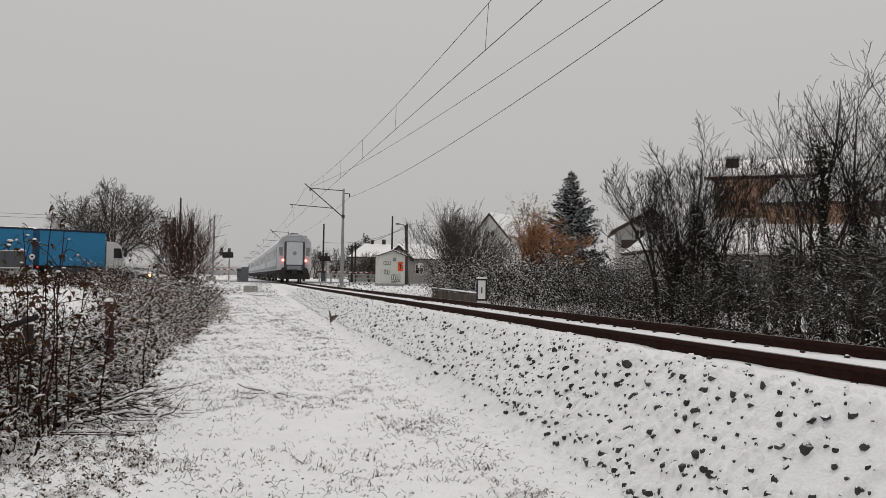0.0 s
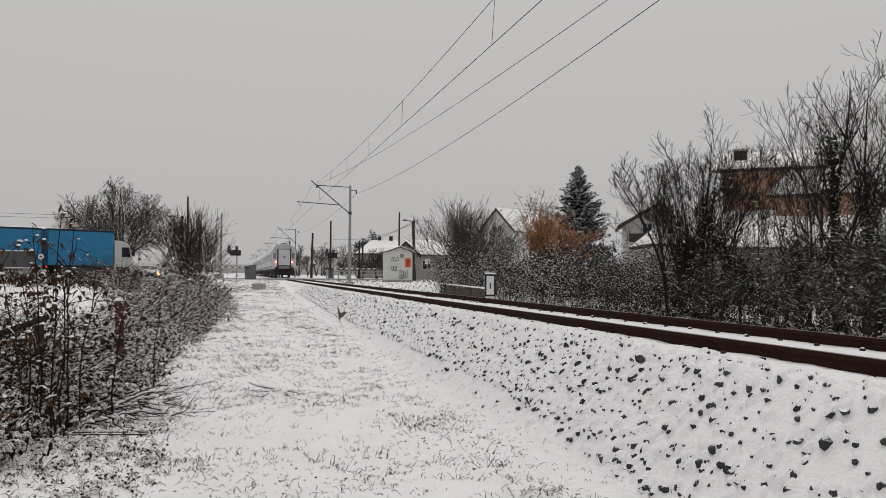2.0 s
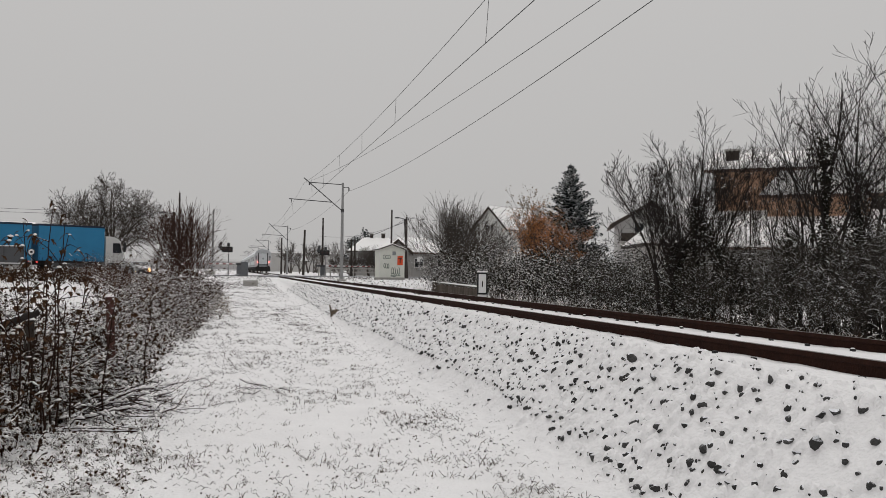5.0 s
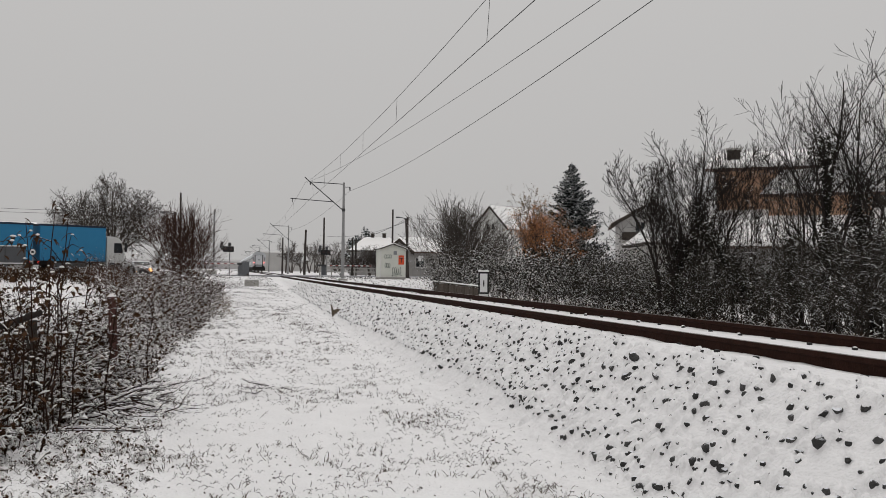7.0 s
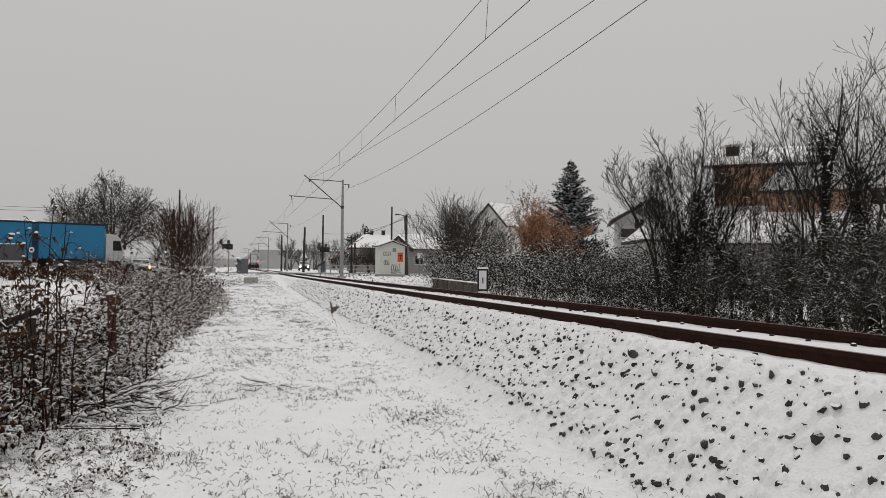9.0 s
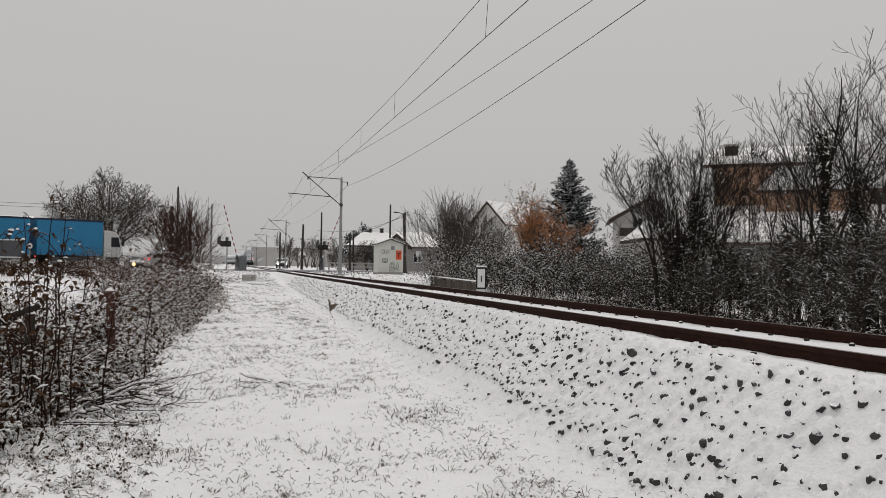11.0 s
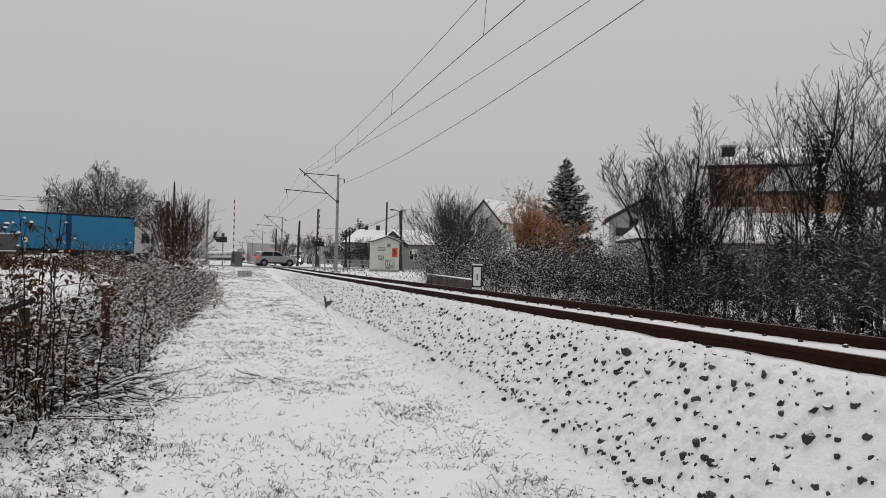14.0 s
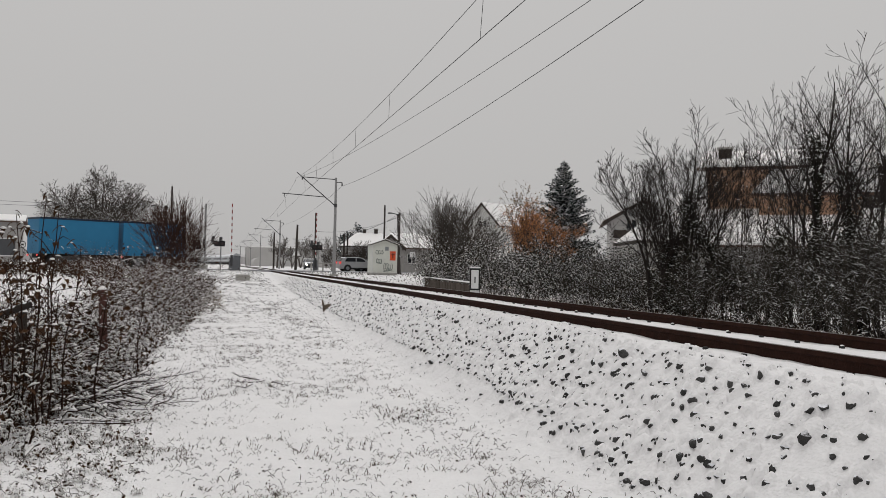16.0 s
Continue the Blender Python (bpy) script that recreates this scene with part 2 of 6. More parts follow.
def clump(v, f, p, rnd, size, flat=0.6):
    """A small rounded lump of snow."""
    b = len(v)
    w, l, turn = size * rnd.uniform(0.7, 1.0), size * rnd.uniform(0.9, 1.5), rnd.uniform(0, 6.28)
    ca, sa, h = math.cos(turn), math.sin(turn), size * flat * rnd.uniform(0.8, 1.2)
    v.append(tuple(p + Vector((0, 0, h))))
    for k, z in ((0.72, 0.68), (1.0, 0.0)):
        for i in range(6):
            x, y = l * k * math.cos(i * 1.0472), w * k * math.sin(i * 1.0472) * rnd.uniform(0.85, 1.15)
            v.append(tuple(p + Vector((x * ca - y * sa, x * sa + y * ca, h * z))))
    v.append(tuple(p - Vector((0, 0, h * 0.4))))
    for i in range(6):
        j = (i + 1) % 6
        f.extend([(b, b + 1 + i, b + 1 + j), (b + 1 + i, b + 7 + i, b + 7 + j, b + 1 + j), (b + 7 + i, b + 13, b + 7 + j)])


# ---- the lie of the land ----
def track_x(y):
    """Axis of the line: straight, then a slow drift, then a bend to the other side far out."""
    s = min(max((y - 38) / 115, 0), 1)
    x = 5.255 + 0.75 * s * s * (3 - 2 * s)
    if y > 285:
        x -= (y - 285) ** 2 / 1100
    return x


def lerp_table(y, table):
    for (a, u), (b, w) in zip(table, table[1:]):
        if y <= b:
            s = min(max((y - a) / (b - a), 0), 1)
            return u + (w - u) * s
    return table[-1][1]


def path_z(y):
    return lerp_table(y, ((12, -1.0), (30, -0.78), (50, -0.44), (64, -0.12), (72, -0.02), (90, -0.02)))


def land(x, y):
    """Height of the ground without its small unevenness."""
    side = x - track_x(y)
    low = path_z(y) if side < 0 else lerp_table(y, ((20, -0.62), (45, -0.5), (62, -0.08), (90, -0.02)))
    top = -0.118
    w = 1.5
    if abs(side) < w:
        return top
    if low >= top:
        return top + (low - top) * min(1, (abs(side) - w) / 1.5)
    bank = top - (abs(side) - w) / 1.15
    h = min(max(0.5 + 0.5 * (bank - low) / 0.16, 0), 1)
    return low + (bank - low) * h + 0.16 * h * (1 - h)


# ---- ground ----
def graded(a, b, fine_a, fine_b, step, growth):
    out = list(np.arange(fine_a, fine_b, step))
    s, p = step, fine_b
    while p < b:
        out.append(p)
        s *= growth
        p += s
    out.append(b)
    s, p = step, fine_a
    low = []
    while p > a:
        s *= growth
        p -= s
        low.append(max(p, a))
    return low[::-1] + out


def make_ground():
    xs = graded(-2600, 2600, -4.0, 4.6, 0.06, 1.09)
    ys = graded(-300, 3600, 4.0, 17.0, 0.06, 1.028)
    v, f = [], []
    for y in ys:
        ax = track_x(y)
        for x in xs:
            z = land(x, y)
            d = y if y > 4 else 4
            if y < 90 and abs(x) < 40:
                lump = noise.noise((x * 0.6, y * 0.6, 0)) * 0.05 + noise.noise((x * 2.3, y * 2.3, 3)) * 0.03
                if d < 30:
                    lump += noise.noise((x * 7, y * 7, 7)) * 0.018
                side = x - ax
                if -2.75 < side < -0.95 and -5.5 < y < 47:
                    lump = lump * 0.2 - 0.05 * min(1, (side + 2.75) / 0.2, (-0.95 - side) / 0.1)
                elif abs(side) <= 1.5:
                    lump *= 0.35
                z += lump * min(1, 40 / d)
            v.append((x, y, z))
    k = len(xs)
    f = [(j * k + i, j * k + i + 1, (j + 1) * k + i + 1, (j + 1) * k + i) for j in range(len(ys) - 1) for i in range(k - 1)]
    g = grow("ground", v, f, SNOW, smooth=True)
    tagged(g, "uneven snow-covered ground with a trodden path and ballast bank", "ground", kind="structure")


make_ground()


# ---- the road over the line ----
ROAD = [(-90, 44), (-40, 61), (-17.4, 72.6), (-10.5, 76.8), (-2, 80), (6, 82), (14, 83.5), (26, 85), (60, 88)]


def make_road():
    v, f = [], []
    for i, (x, y) in enumerate(ROAD):
        a, b = Vector(ROAD[max(i - 1, 0)]), Vector(ROAD[min(i + 1, len(ROAD) - 1)])
        d = (b - a).normalized()
        nrm = Vector((-d.y, d.x))
        for s in (-3.2, 3.2):
            for z in (0.035, -0.2):
                v.append((x + nrm.x * s, y + nrm.y * s, z))
    for i in range(len(ROAD) - 1):
        o = 4 * i
        f += [(o, o + 4, o + 6, o + 2), (o + 1, o + 5, o + 4, o), (o + 2, o + 6, o + 7, o + 3)]
    tagged(grow("road", v, f, ASPHALT), "slushy asphalt road over the level crossing", "road", kind="structure")


make_road()


# ---- track ----
def make_track():
    tr = empty("railway_track", Matrix(), "single railway track with dark rusty rails on snowy sleepers", "railway track", kind="structure")
    head = [(-0.036, 0), (0.036, 0), (0.036, -0.035), (0.012, -0.05), (0.009, -0.125), (0.07, -0.147), (0.07, -0.159), (-0.07, -0.159),
            (-0.07, -0.147), (-0.009, -0.125), (-0.012, -0.05), (-0.036, -0.035)]
    ys = list(np.arange(-30, 50, 8)) + list(np.arange(50, 460, 12))
    for s in (-0.7525, 0.7525):
        v, f = [], []
        k = len(head)
        for y in ys:
            for u, w in head:
                v.append((track_x(y) + s + u, y, w))
        for j in range(len(ys) - 1):
            for i in range(k):
                f.append((j * k + i, j * k + (i + 1) % k, (j + 1) * k + (i + 1) % k, (j + 1) * k + i))
        r = grow("rail", v, f, RAIL, tr, "rusty steel rail")
        vt, ft = [], []
        for y in ys:
            for u in (-0.026, 0.026):
                vt.append((track_x(y) + s + u, y, 0.002))
            for u in (-0.026, 0.026):
                vt.append((track_x(y) + s + u, y, -0.004))
        for j in range(len(ys) - 1):
            o = 4 * j
            ft.append((o, o + 1, o + 5, o + 4))
        grow("running_surface", vt, ft, RAILTOP, r, "dull worn running surface")
    # fastenings and sleeper ends that show beside the rails
    clip = box(-0.020, 0.020, -0.024, 0.024, -0.05, 0.034, 0.010)
    clip_me = bpy.data.meshes.new("rail_clip")
    clip.to_mesh(clip_me)
    clip.free()
    clip_me.materials.append(BLACK)
    cap = bmesh.new()
    bmesh.ops.create_icosphere(cap, subdivisions=2, radius=0.021, matrix=Matrix.Translation((0, 0, 0.034)) @ Matrix.Diagonal((1.1, 1.0, 0.45, 1)))
    cap_me = bpy.data.meshes.new("snow_cap")
    cap.to_mesh(cap_me)
    cap.free()
    cap_me.materials.append(SNOWCAP)
    slp = box(-1.25, 1.25, -0.12, 0.12, -0.1, 0.03, 0.02)
    slp_me = bpy.data.meshes.new("sleeper")
    slp.to_mesh(slp_me)
    slp.free()
    slp_me.materials.append(SLEEPER)
    n = 0
    y = 4.3
    while y < 60:
        ax = track_x(y)
        if n < 74:
            for s in (-0.7525, 0.7525):
                for q in (-0.165, 0.165):
                    o = new("rail_clip", clip_me)
                    o.parent = tr
                    o.location = (ax + s + q + random.uniform(-.01, .01), y + random.uniform(-.03, .03), -0.128 + random.uniform(-0.012, 0.006))
                    if random.random() < 0.4:
                        k = new("snow_cap", cap_me)
                        k.parent = o
                        k.location = (random.uniform(-.012, .012), random.uniform(-.012, .012), 0)
        o = new("sleeper", slp_me)
        o.parent = tr
        o.location = (ax, y, -0.205)
        y += 0.62
        n += 1


make_track()


# ---- overhead line ----
MASTS = [(-1, 8.03, -2.0), (0, 8.03, 60.0), (1, 8.40, 121.5), (2, 8.6, 183), (3, 8.75, 244), (4, 7.4, 305)]


def mast(x, y):
    t = empty("catenary_mast", pose(x, y, -0.12), "grey steel catenary mast with bracket arms", "mast", "masts along the line")
    part("pole", rod((0, 0, 0), (0, 0, 7.05), 0.135, 0.075, 10), STEEL, t)
    part("foot", box(-0.3, 0.3, -0.3, 0.3, -0.25, 0.1, 0.03), CONCRETE, t)
    part("collar", rod((0, 0, 4.95), (0, 0, 5.15), 0.12, 0.12, 10), DARKSTEEL, t)
    dx = track_x(y) - x
    part("top_tube", rod((0, 0, 6.92), (dx + 0.3, 0, 7.0), 0.03), DARKSTEEL, t)
    part("stay_tube", rod((0, 0, 5.0), (dx - 0.1, 0, 7.32), 0.035), DARKSTEEL, t)
    part("register_arm", rod((-0.75, 0, 5.62), (dx - 1.1, 0, 5.78), 0.03), DARKSTEEL, t)
    part("steady_arm", rod((dx - 0.95, 0, 5.78), (dx - 0.95, 0, 5.5), 0.025), DARKSTEEL, t)
    ins = rod((dx + 0.3, 0, 7.0), (dx + 0.3, 0, 6.8), 0.05, 0.05)
    part("insulator", ins, DARKSTEEL, t)
    part("feeder_arm", rod((0, 0, 6.72), (0.45, 0, 6.72), 0.025), DARKSTEEL, t)
    part("feeder_insulator", rod((0.44, 0, 6.72), (0.44, 0, 6.47), 0.045), DARKSTEEL, t)


def span(name, a, b, sag, r, label, n=22):
    a, b = Vector(a), Vector(b)
    pts = []
    for i in range(n + 1):
        s = i / n
        p = a.lerp(b, s)
        p.z -= sag * 4 * s * (1 - s)
        pts.append(p)
    ob = bar(name, pts, r, WIRE, None)
    return tagged(ob, label, "cable", "overhead line wires")


def make_overhead():
    for i, x, y in MASTS:
        if i >= 0:
            mast(x, y)
    for (i, x0, y0), (j, x1, y1) in zip(MASTS, MASTS[1:]):
        fat = 1.0 if y0 < 100 else 1.6
        a0, a1 = track_x(y0), track_x(y1)
        if i < 0:
            span("messenger_wire", (5.42, y0, 7.52), (5.15, y1, 6.75), 0.90, 0.008, "thin dark messenger wire of the overhead line")
            span("contact_wire", (5.28, y0, 5.56), (5.26, y1, 5.32), 0.0, 0.009, "thin dark contact wire over the track")
            span("feeder_wire", (8.0, y0, 6.85), (8.47, y1, 6.34), 0.82, 0.010, "thin dark feeder wire carried by the masts")
            span("auxiliary_wire", (7.2, y0, 6.1), (5.4, y1, 6.85), 0.71, 0.008, "thin dark auxiliary wire of the overhead line")
        else:
            span("messenger_wire", (a0 - 0.1, y0, 6.75), (a1 - 0.1, y1, 6.75), 0.75, 0.009 * fat, "thin dark messenger wire of the overhead line")
            span("contact_wire", (a0, y0, 5.32), (a1, y1, 5.32), 0.0, 0.009 * fat, "thin dark contact wire over the track")
            span("feeder_wire", (x0 + 0.44, y0, 6.34), (x1 + 0.44, y1, 6.34), 0.55, 0.010 * fat, "thin dark feeder wire carried by the masts")
    for y in (16.9, 26.8, 33.7, 40.5, 47.5, 54, 72, 84, 96, 108):
        y0, y1 = (-2, 60) if y < 60 else (60, 121.5)
        s = (y - y0) / (y1 - y0)
        if y < 60:
            mx, mz, cx, cz = 5.42 - 0.27 * s, 7.52 - 0.77 * s - 0.90 * 4 * s * (1 - s), 5.28 - 0.02 * s, 5.56 - 0.24 * s
        else:
            mx = cx = track_x(60) * (1 - s) + track_x(121.5) * s
            mx, mz, cz = mx - 0.1, 6.75 - 0.75 * 4 * s * (1 - s), 5.32
        dr = bar("dropper", [(mx, y, mz), (cx, y, cz)], 0.006, WIRE)
        tagged(dr, "thin vertical dropper between overhead wires", "cable", "overhead line droppers")


make_overhead()


# ---- poles ----
def pole(x, y, h, r, material=POLEWOOD, lamp=0, lean=0.0, z=0.0, label="dark wooden utility pole"):
    t = empty("utility_pole", pose(x, y, z - 0.1, 0, lean, 0), label, "pole", "utility poles")
    part("shaft", rod((0, 0, 0), (0, 0, h + 0.1), r * 1.15, r * 0.8, 8), material, t)
    if lamp:
        part("lamp_arm", rod((0, 0, h - 0.1), (lamp, 0, h + 0.05), 0.035), DARKSTEEL, t)
        part("lamp_head", box(min(lamp, lamp * 1.5), max(lamp, lamp * 1.5), -0.1, 0.1, h - 0.02, h + 0.1, 0.03), DARKSTEEL, t)
    return t


pole(-1.39, 88.1, 6.6, 0.10, STEEL, label="slim grey steel pole beside the crossing")
pole(-4.2, 78.4, 7.4, 0.09, POLEWOOD)
pole(-5.0, 83.8, 6.0, 0.16, POLEWOOD, lamp=-0.9)
pole(14.3, 73.6, 6.1, 0.09, POLEWOOD)
pole(15.6, 73.3, 5.45, 0.11, POLEWOOD, lamp=-0.7)
pole(15.85, 73.9, 5.3, 0.10, POLEWOOD, lean=-3)
pole(9.75, 88.0, 6.1, 0.10, POLEWOOD, label="dark wooden pole beside the crossing")
pole(8.9, 100.9, 5.4, 0.14, POLEWOOD, lean=1.2)
pole(9.55, 108, 4.0, 0.12, POLEWOOD)
pole(8.0, 128, 5.4, 0.13, POLEWOOD)
pole(12.5, 86.0, 3.9, 0.10, POLEWOOD)
pole(14.2, 95, 4.2, 0.11, POLEWOOD)


def utility_wires():
    for a, b, sag in (((15.6, 73.3, 5.4), (12.1, 86, 3.9), 0.5), ((15.6, 73.3, 5.4), (33.8, 66.8, 5.2), 0.4), ((15.6, 73.3, 5.2), (9.55, 108, 3.9), 0.9),
                      ((15.7, 73.3, 5.3), (17.4, 84.5, 3.7), 0.2), ((9.4, 88, 4.2), (15.6, 73.3, 5.1), 0.6), ((-5, 83.8, 5.8), (-60, 62, 6.6), 0.6),
                      ((-5, 83.8, 5.6), (-60, 62, 6.3), 0.7)):
        tagged(span("utility_cable", a, b, sag, 0.014, "sagging dark service cable"), "", "cable", "service cables")


utility_wires()
pole(-60, 62, 6.7, 0.14, POLEWOOD)


# ---- crossing equipment ----
def signal_lights(x, y, m=1.0, turn=0):
    t = empty("crossing_signal", pose(x, y, 0, 0, 0, turn), "black twin-lamp level crossing signal on a grey post", "signal", "crossing signals")
    part("post", rod((0, 0, -0.1), (0, 0, 2.75), 0.06, 0.055), STEEL, t)
    part("head", box(-0.62, 0.36, -0.06, 0.06, 2.12, 2.64, 0.05), BLACK, t)
    for s in (-0.38, 0.12):
        hood = part("lamp_hood", rod((s, -0.06, 2.4), (s, -0.32, 2.38), 0.15, 0.16, 12), BLACK, t)
        part("lens", rod((s, -0.325, 2.38), (s, -0.33, 2.38), 0.12, 0.12, 12), mat_lens, hood, "dark unlit lens")
    for s in (-0.95, 0.5):
        part("warning_board", box(s - 0.17, s + 0.17, -0.02, 0.02, 2.2, 2.5, 0.01, m=Matrix.Rotation(radians(8 if s < 0 else -8), 4, "Y")), BLACK, t)
    part("bell", rod((-0.78, 0, 2.45), (-0.66, 0, 3.05), 0.16, 0.12, 10), DARKSTEEL, t)
    part("bell", rod((-0.02, 0, 2.65), (-0.02, 0, 2.98), 0.15, 0.14, 10), DARKSTEEL, t)
    part("base", box(-0.35, 0.35, -0.3, 0.3, -0.2, 0.06, 0.03), CONCRETE, t)
    return t


mat_lens = mat("dark_lens", (0.06, 0.045, 0.045), 0.2, 0.1, 5, 0)
signal_lights(0.16, 78.4)


def cabinet(x, y):
    t = empty("relay_cabinet", pose(x, y, -0.05), "dark grey metal relay cabinet beside the track", "cabinet")
    part("body", box(-0.3, 0.3, -0.25, 0.25, 0.05, 1.25, 0.02), CABINETGREY, t)
    part("lid", box(-0.33, 0.33, -0.29, 0.29, 1.25, 1.31, 0.015), CABINETGREY, t)
    door = part("door", box(-0.26, 0.26, -0.262, -0.25, 0.1, 1.2, 0.004), CABINETGREY, t)
    part("handle", box(0.18, 0.2, -0.285, -0.262, 0.55, 0.7, 0.004), DARKSTEEL, door)
    part("plinth", box(-0.32, 0.32, -0.27, 0.27, -0.3, 0.05, 0.01), CONCRETE, t)


cabinet(1.5, 74.0)


def concrete_block(x, y, z, w, d, h, label):
    t = empty("concrete_block", pose(x, y, z, 0, 0, -8), label, "concrete block", "concrete blocks")
    part("body", box(-w / 2, w / 2, -d / 2, d / 2, -0.2, h, 0.025), CONCRETE, t)
    part("snow_cap", box(-w / 2 - 0.01, w / 2 + 0.01, -d / 2, d / 2, h, h + 0.05, 0.02), SNOWCAP, t)


concrete_block(1.42, 51.2, -0.46, 0.80, 0.6, 0.40, "weathered concrete block capped with snow")
concrete_block(-1.55, 86.0, 0.0, 0.9, 0.7, 0.42, "low pale concrete footing beside the pole")


def stump(x, y):
    z = land(x, y)
    t = empty("tree_stump", pose(x, y, z, 0, 0, 12) @ Matrix.Scale(0.72, 4), "broken pale wooden stump with a splintered top and snow", "stump")
    v, f = [], []
    tube(v, f, [Vector(p) for p in ((0.02, 0, -0.12), (0.0, 0, 0.08), (-0.03, 0, 0.22), (-0.05, 0, 0.27))], [0.19, 0.16, 0.13, 0.02], 9)
    grow("trunk", v, f, STUMPWOOD, t)
    for a, b, r in (((-0.10, 0, 0.08), (-0.20, 0.02, 0.42), 0.06), ((0.06, 0, 0.14), (0.30, 0, 0.24), 0.07), ((0.02, -0.05, 0.16), (0.06, -0.04, 0.30), 0.05)):
        v, f = [], []
        tube(v, f, [Vector(a), (Vector(a) + Vector(b)) / 2, Vector(b)], [r, r * 0.7, 0.012], 6)
        grow("splinter", v, f, STUMPWOOD, t)
    v, f = [], []
    clump(v, f, Vector((-0.02, -0.02, 0.2)), random.Random(8), 0.11, 0.6)
    grow("snow", v, f, SNOWCAP, t, "cap of snow", smooth=True)


stump(3.08, 24.4)


def km_post(x, y):
    t = empty("kilometre_post", pose(x, y, -0.5, 0, 0, -15), "white kilometre post with black border and figure 1", "kilometre post")
    part("post", box(-0.14, 0.14, 0.02, 0.14, -0.1, 1.10, 0.015), SIGNWHITE, t)
    part("border", box(-0.165, 0.165, -0.02, 0.02, 0.40, 1.09, 0.01), BLACK, t)
    part("face", box(-0.115, 0.115, -0.026, -0.018, 0.455, 1.035, 0.002), SIGNWHITE, t)
    part("snow_cap", box(-0.17, 0.17, -0.03, 0.15, 1.09, 1.14, 0.02), SNOWCAP, t)
    text("figure", "1", 0.26, BLACK, pose(-0.062, -0.03, 0.64, 90, 0, 0), t)


def text(name, body, size, material, m, parent):
    cu = bpy.data.curves.new(name, "FONT")
    cu.body, cu.size, cu.extrude, cu.offset = body, size, 0.002, size * 0.02
    cu.materials.append(material)
    ob = new(name, cu)
    ob.parent = parent
    ob.matrix_basis = m
    return ob


km_post(7.75, 24.9)


def hut():
    t = empty("trackside_hut", pose(12.55, 65.2, -0.02), "small pale hut with graffiti and a snow-dusted gable roof", "hut")
    part("wall", box(-1.0, 1.0, -1.0, 1.0, 0.12, 2.33, 0.03), HUTWALL, t)
    part("plinth", box(-1.03, 1.03, -1.03, 1.03, -0.3, 0.12, 0.01), CONCRETE, t)
    part("gable", prism([(-1.0, 2.31), (1.0, 2.31), (0, 2.66)], -1.0, 1.0, "y"), HUTWALL, t)
    for s in (-1, 1):
        sl = prism([(0, 2.67), (s * 1.14, 2.26), (s * 1.14, 2.33), (0, 2.74)], -1.2, 1.2, "y")
        r = part("roof_slab", sl, DARKTIMBER, t)
        part("snow", prism([(0, 2.745), (s * 1.12, 2.335), (s * 1.12, 2.38), (0, 2.80)], -1.19, 1.19, "y"), SNOWCAP, r, "thin layer of snow")
    part("vent", box(0.02, 0.3, -1.02, -0.99, 1.86, 2.16, 0.01), COACHGREY, t)
    part("corner_strip", box(-1.015, -0.95, -1.015, -0.95, 0.12, 2.33, 0.005), WHITEPAINT, t)
    sg = part("warning_sign", box(0.42, 0.86, -1.03, -1.005, 1.1, 1.82, 0.01), SIGNORANGE, t, "orange sign with black letter")
    text("letter", "T", 0.52, BLACK, pose(0.48, -1.035, 1.27, 90, 0, 0), sg)
    # scribbled loops of paint, no words
    rnd = random.Random(4)
    for cx, cz, w, h, k in ((-0.42, 1.72, 0.6, 0.34, 3), (-0.45, 1.02, 0.42, 0.42, 3), (0.28, 0.62, 0.7, 0.6, 4), (0.3, 0.25, 0.8, 0.12, 1)):
        for j in range(k):
            u0 = cx - w / 2 + w * (j + 0.5) / k
            pts = []
            for i in range(13):
                a = i / 12 * 2 * math.pi * rnd.uniform(0.75, 0.95) + j
                pts.append((u0 + math.cos(a) * w / k * 0.5, -1.004, cz + math.sin(a) * h * 0.5 * rnd.uniform(0.75, 1.0)))
            bar("graffiti_stroke", pts, 0.022, INK, t, "dark spray-paint stroke", 4)


hut()


def small_sign(x, y, z, w, h, material, label, name="sign_board", name2="sign"):
    t = empty(name2, pose(x, y, 0), label, "sign")
    part("post", rod((0, 0.03, -0.2), (0, 0.03, z + h / 2), 0.035), STEEL, t)
    part(name, box(-w / 2, w / 2, -0.01, 0.01, z - h / 2, z + h / 2, 0.005), material, t)
    return t


small_sign(15.3, 66.5, 1.6, 0.42, 0.42, SIGNWHITE, "small square white sign on a post")
small_sign(15.9, 60.5, 0.9, 0.26, 0.26, SIGNWHITE, "small white notice on a dark post")


def triangle_sign(x, y):
    t = empty("warning_sign", pose(x, y, 0), "triangular warning sign on a thin post", "sign")
    part("post", rod((0, 0.03, -0.1), (0, 0.03, 2.0), 0.04), STEEL, t)
    part("triangle", prism([(-0.5, 1.75), (0.5, 1.75), (0, 2.65)], -0.012, 0.012, "y"), SIGNWHITE, t, "pale triangular plate")
    part("symbol", prism([(-0.16, 1.9), (0.16, 1.9), (0.1, 2.25), (-0.1, 2.25)], -0.016, -0.012, "y"), BLACK, t)


triangle_sign(9.4, 106)


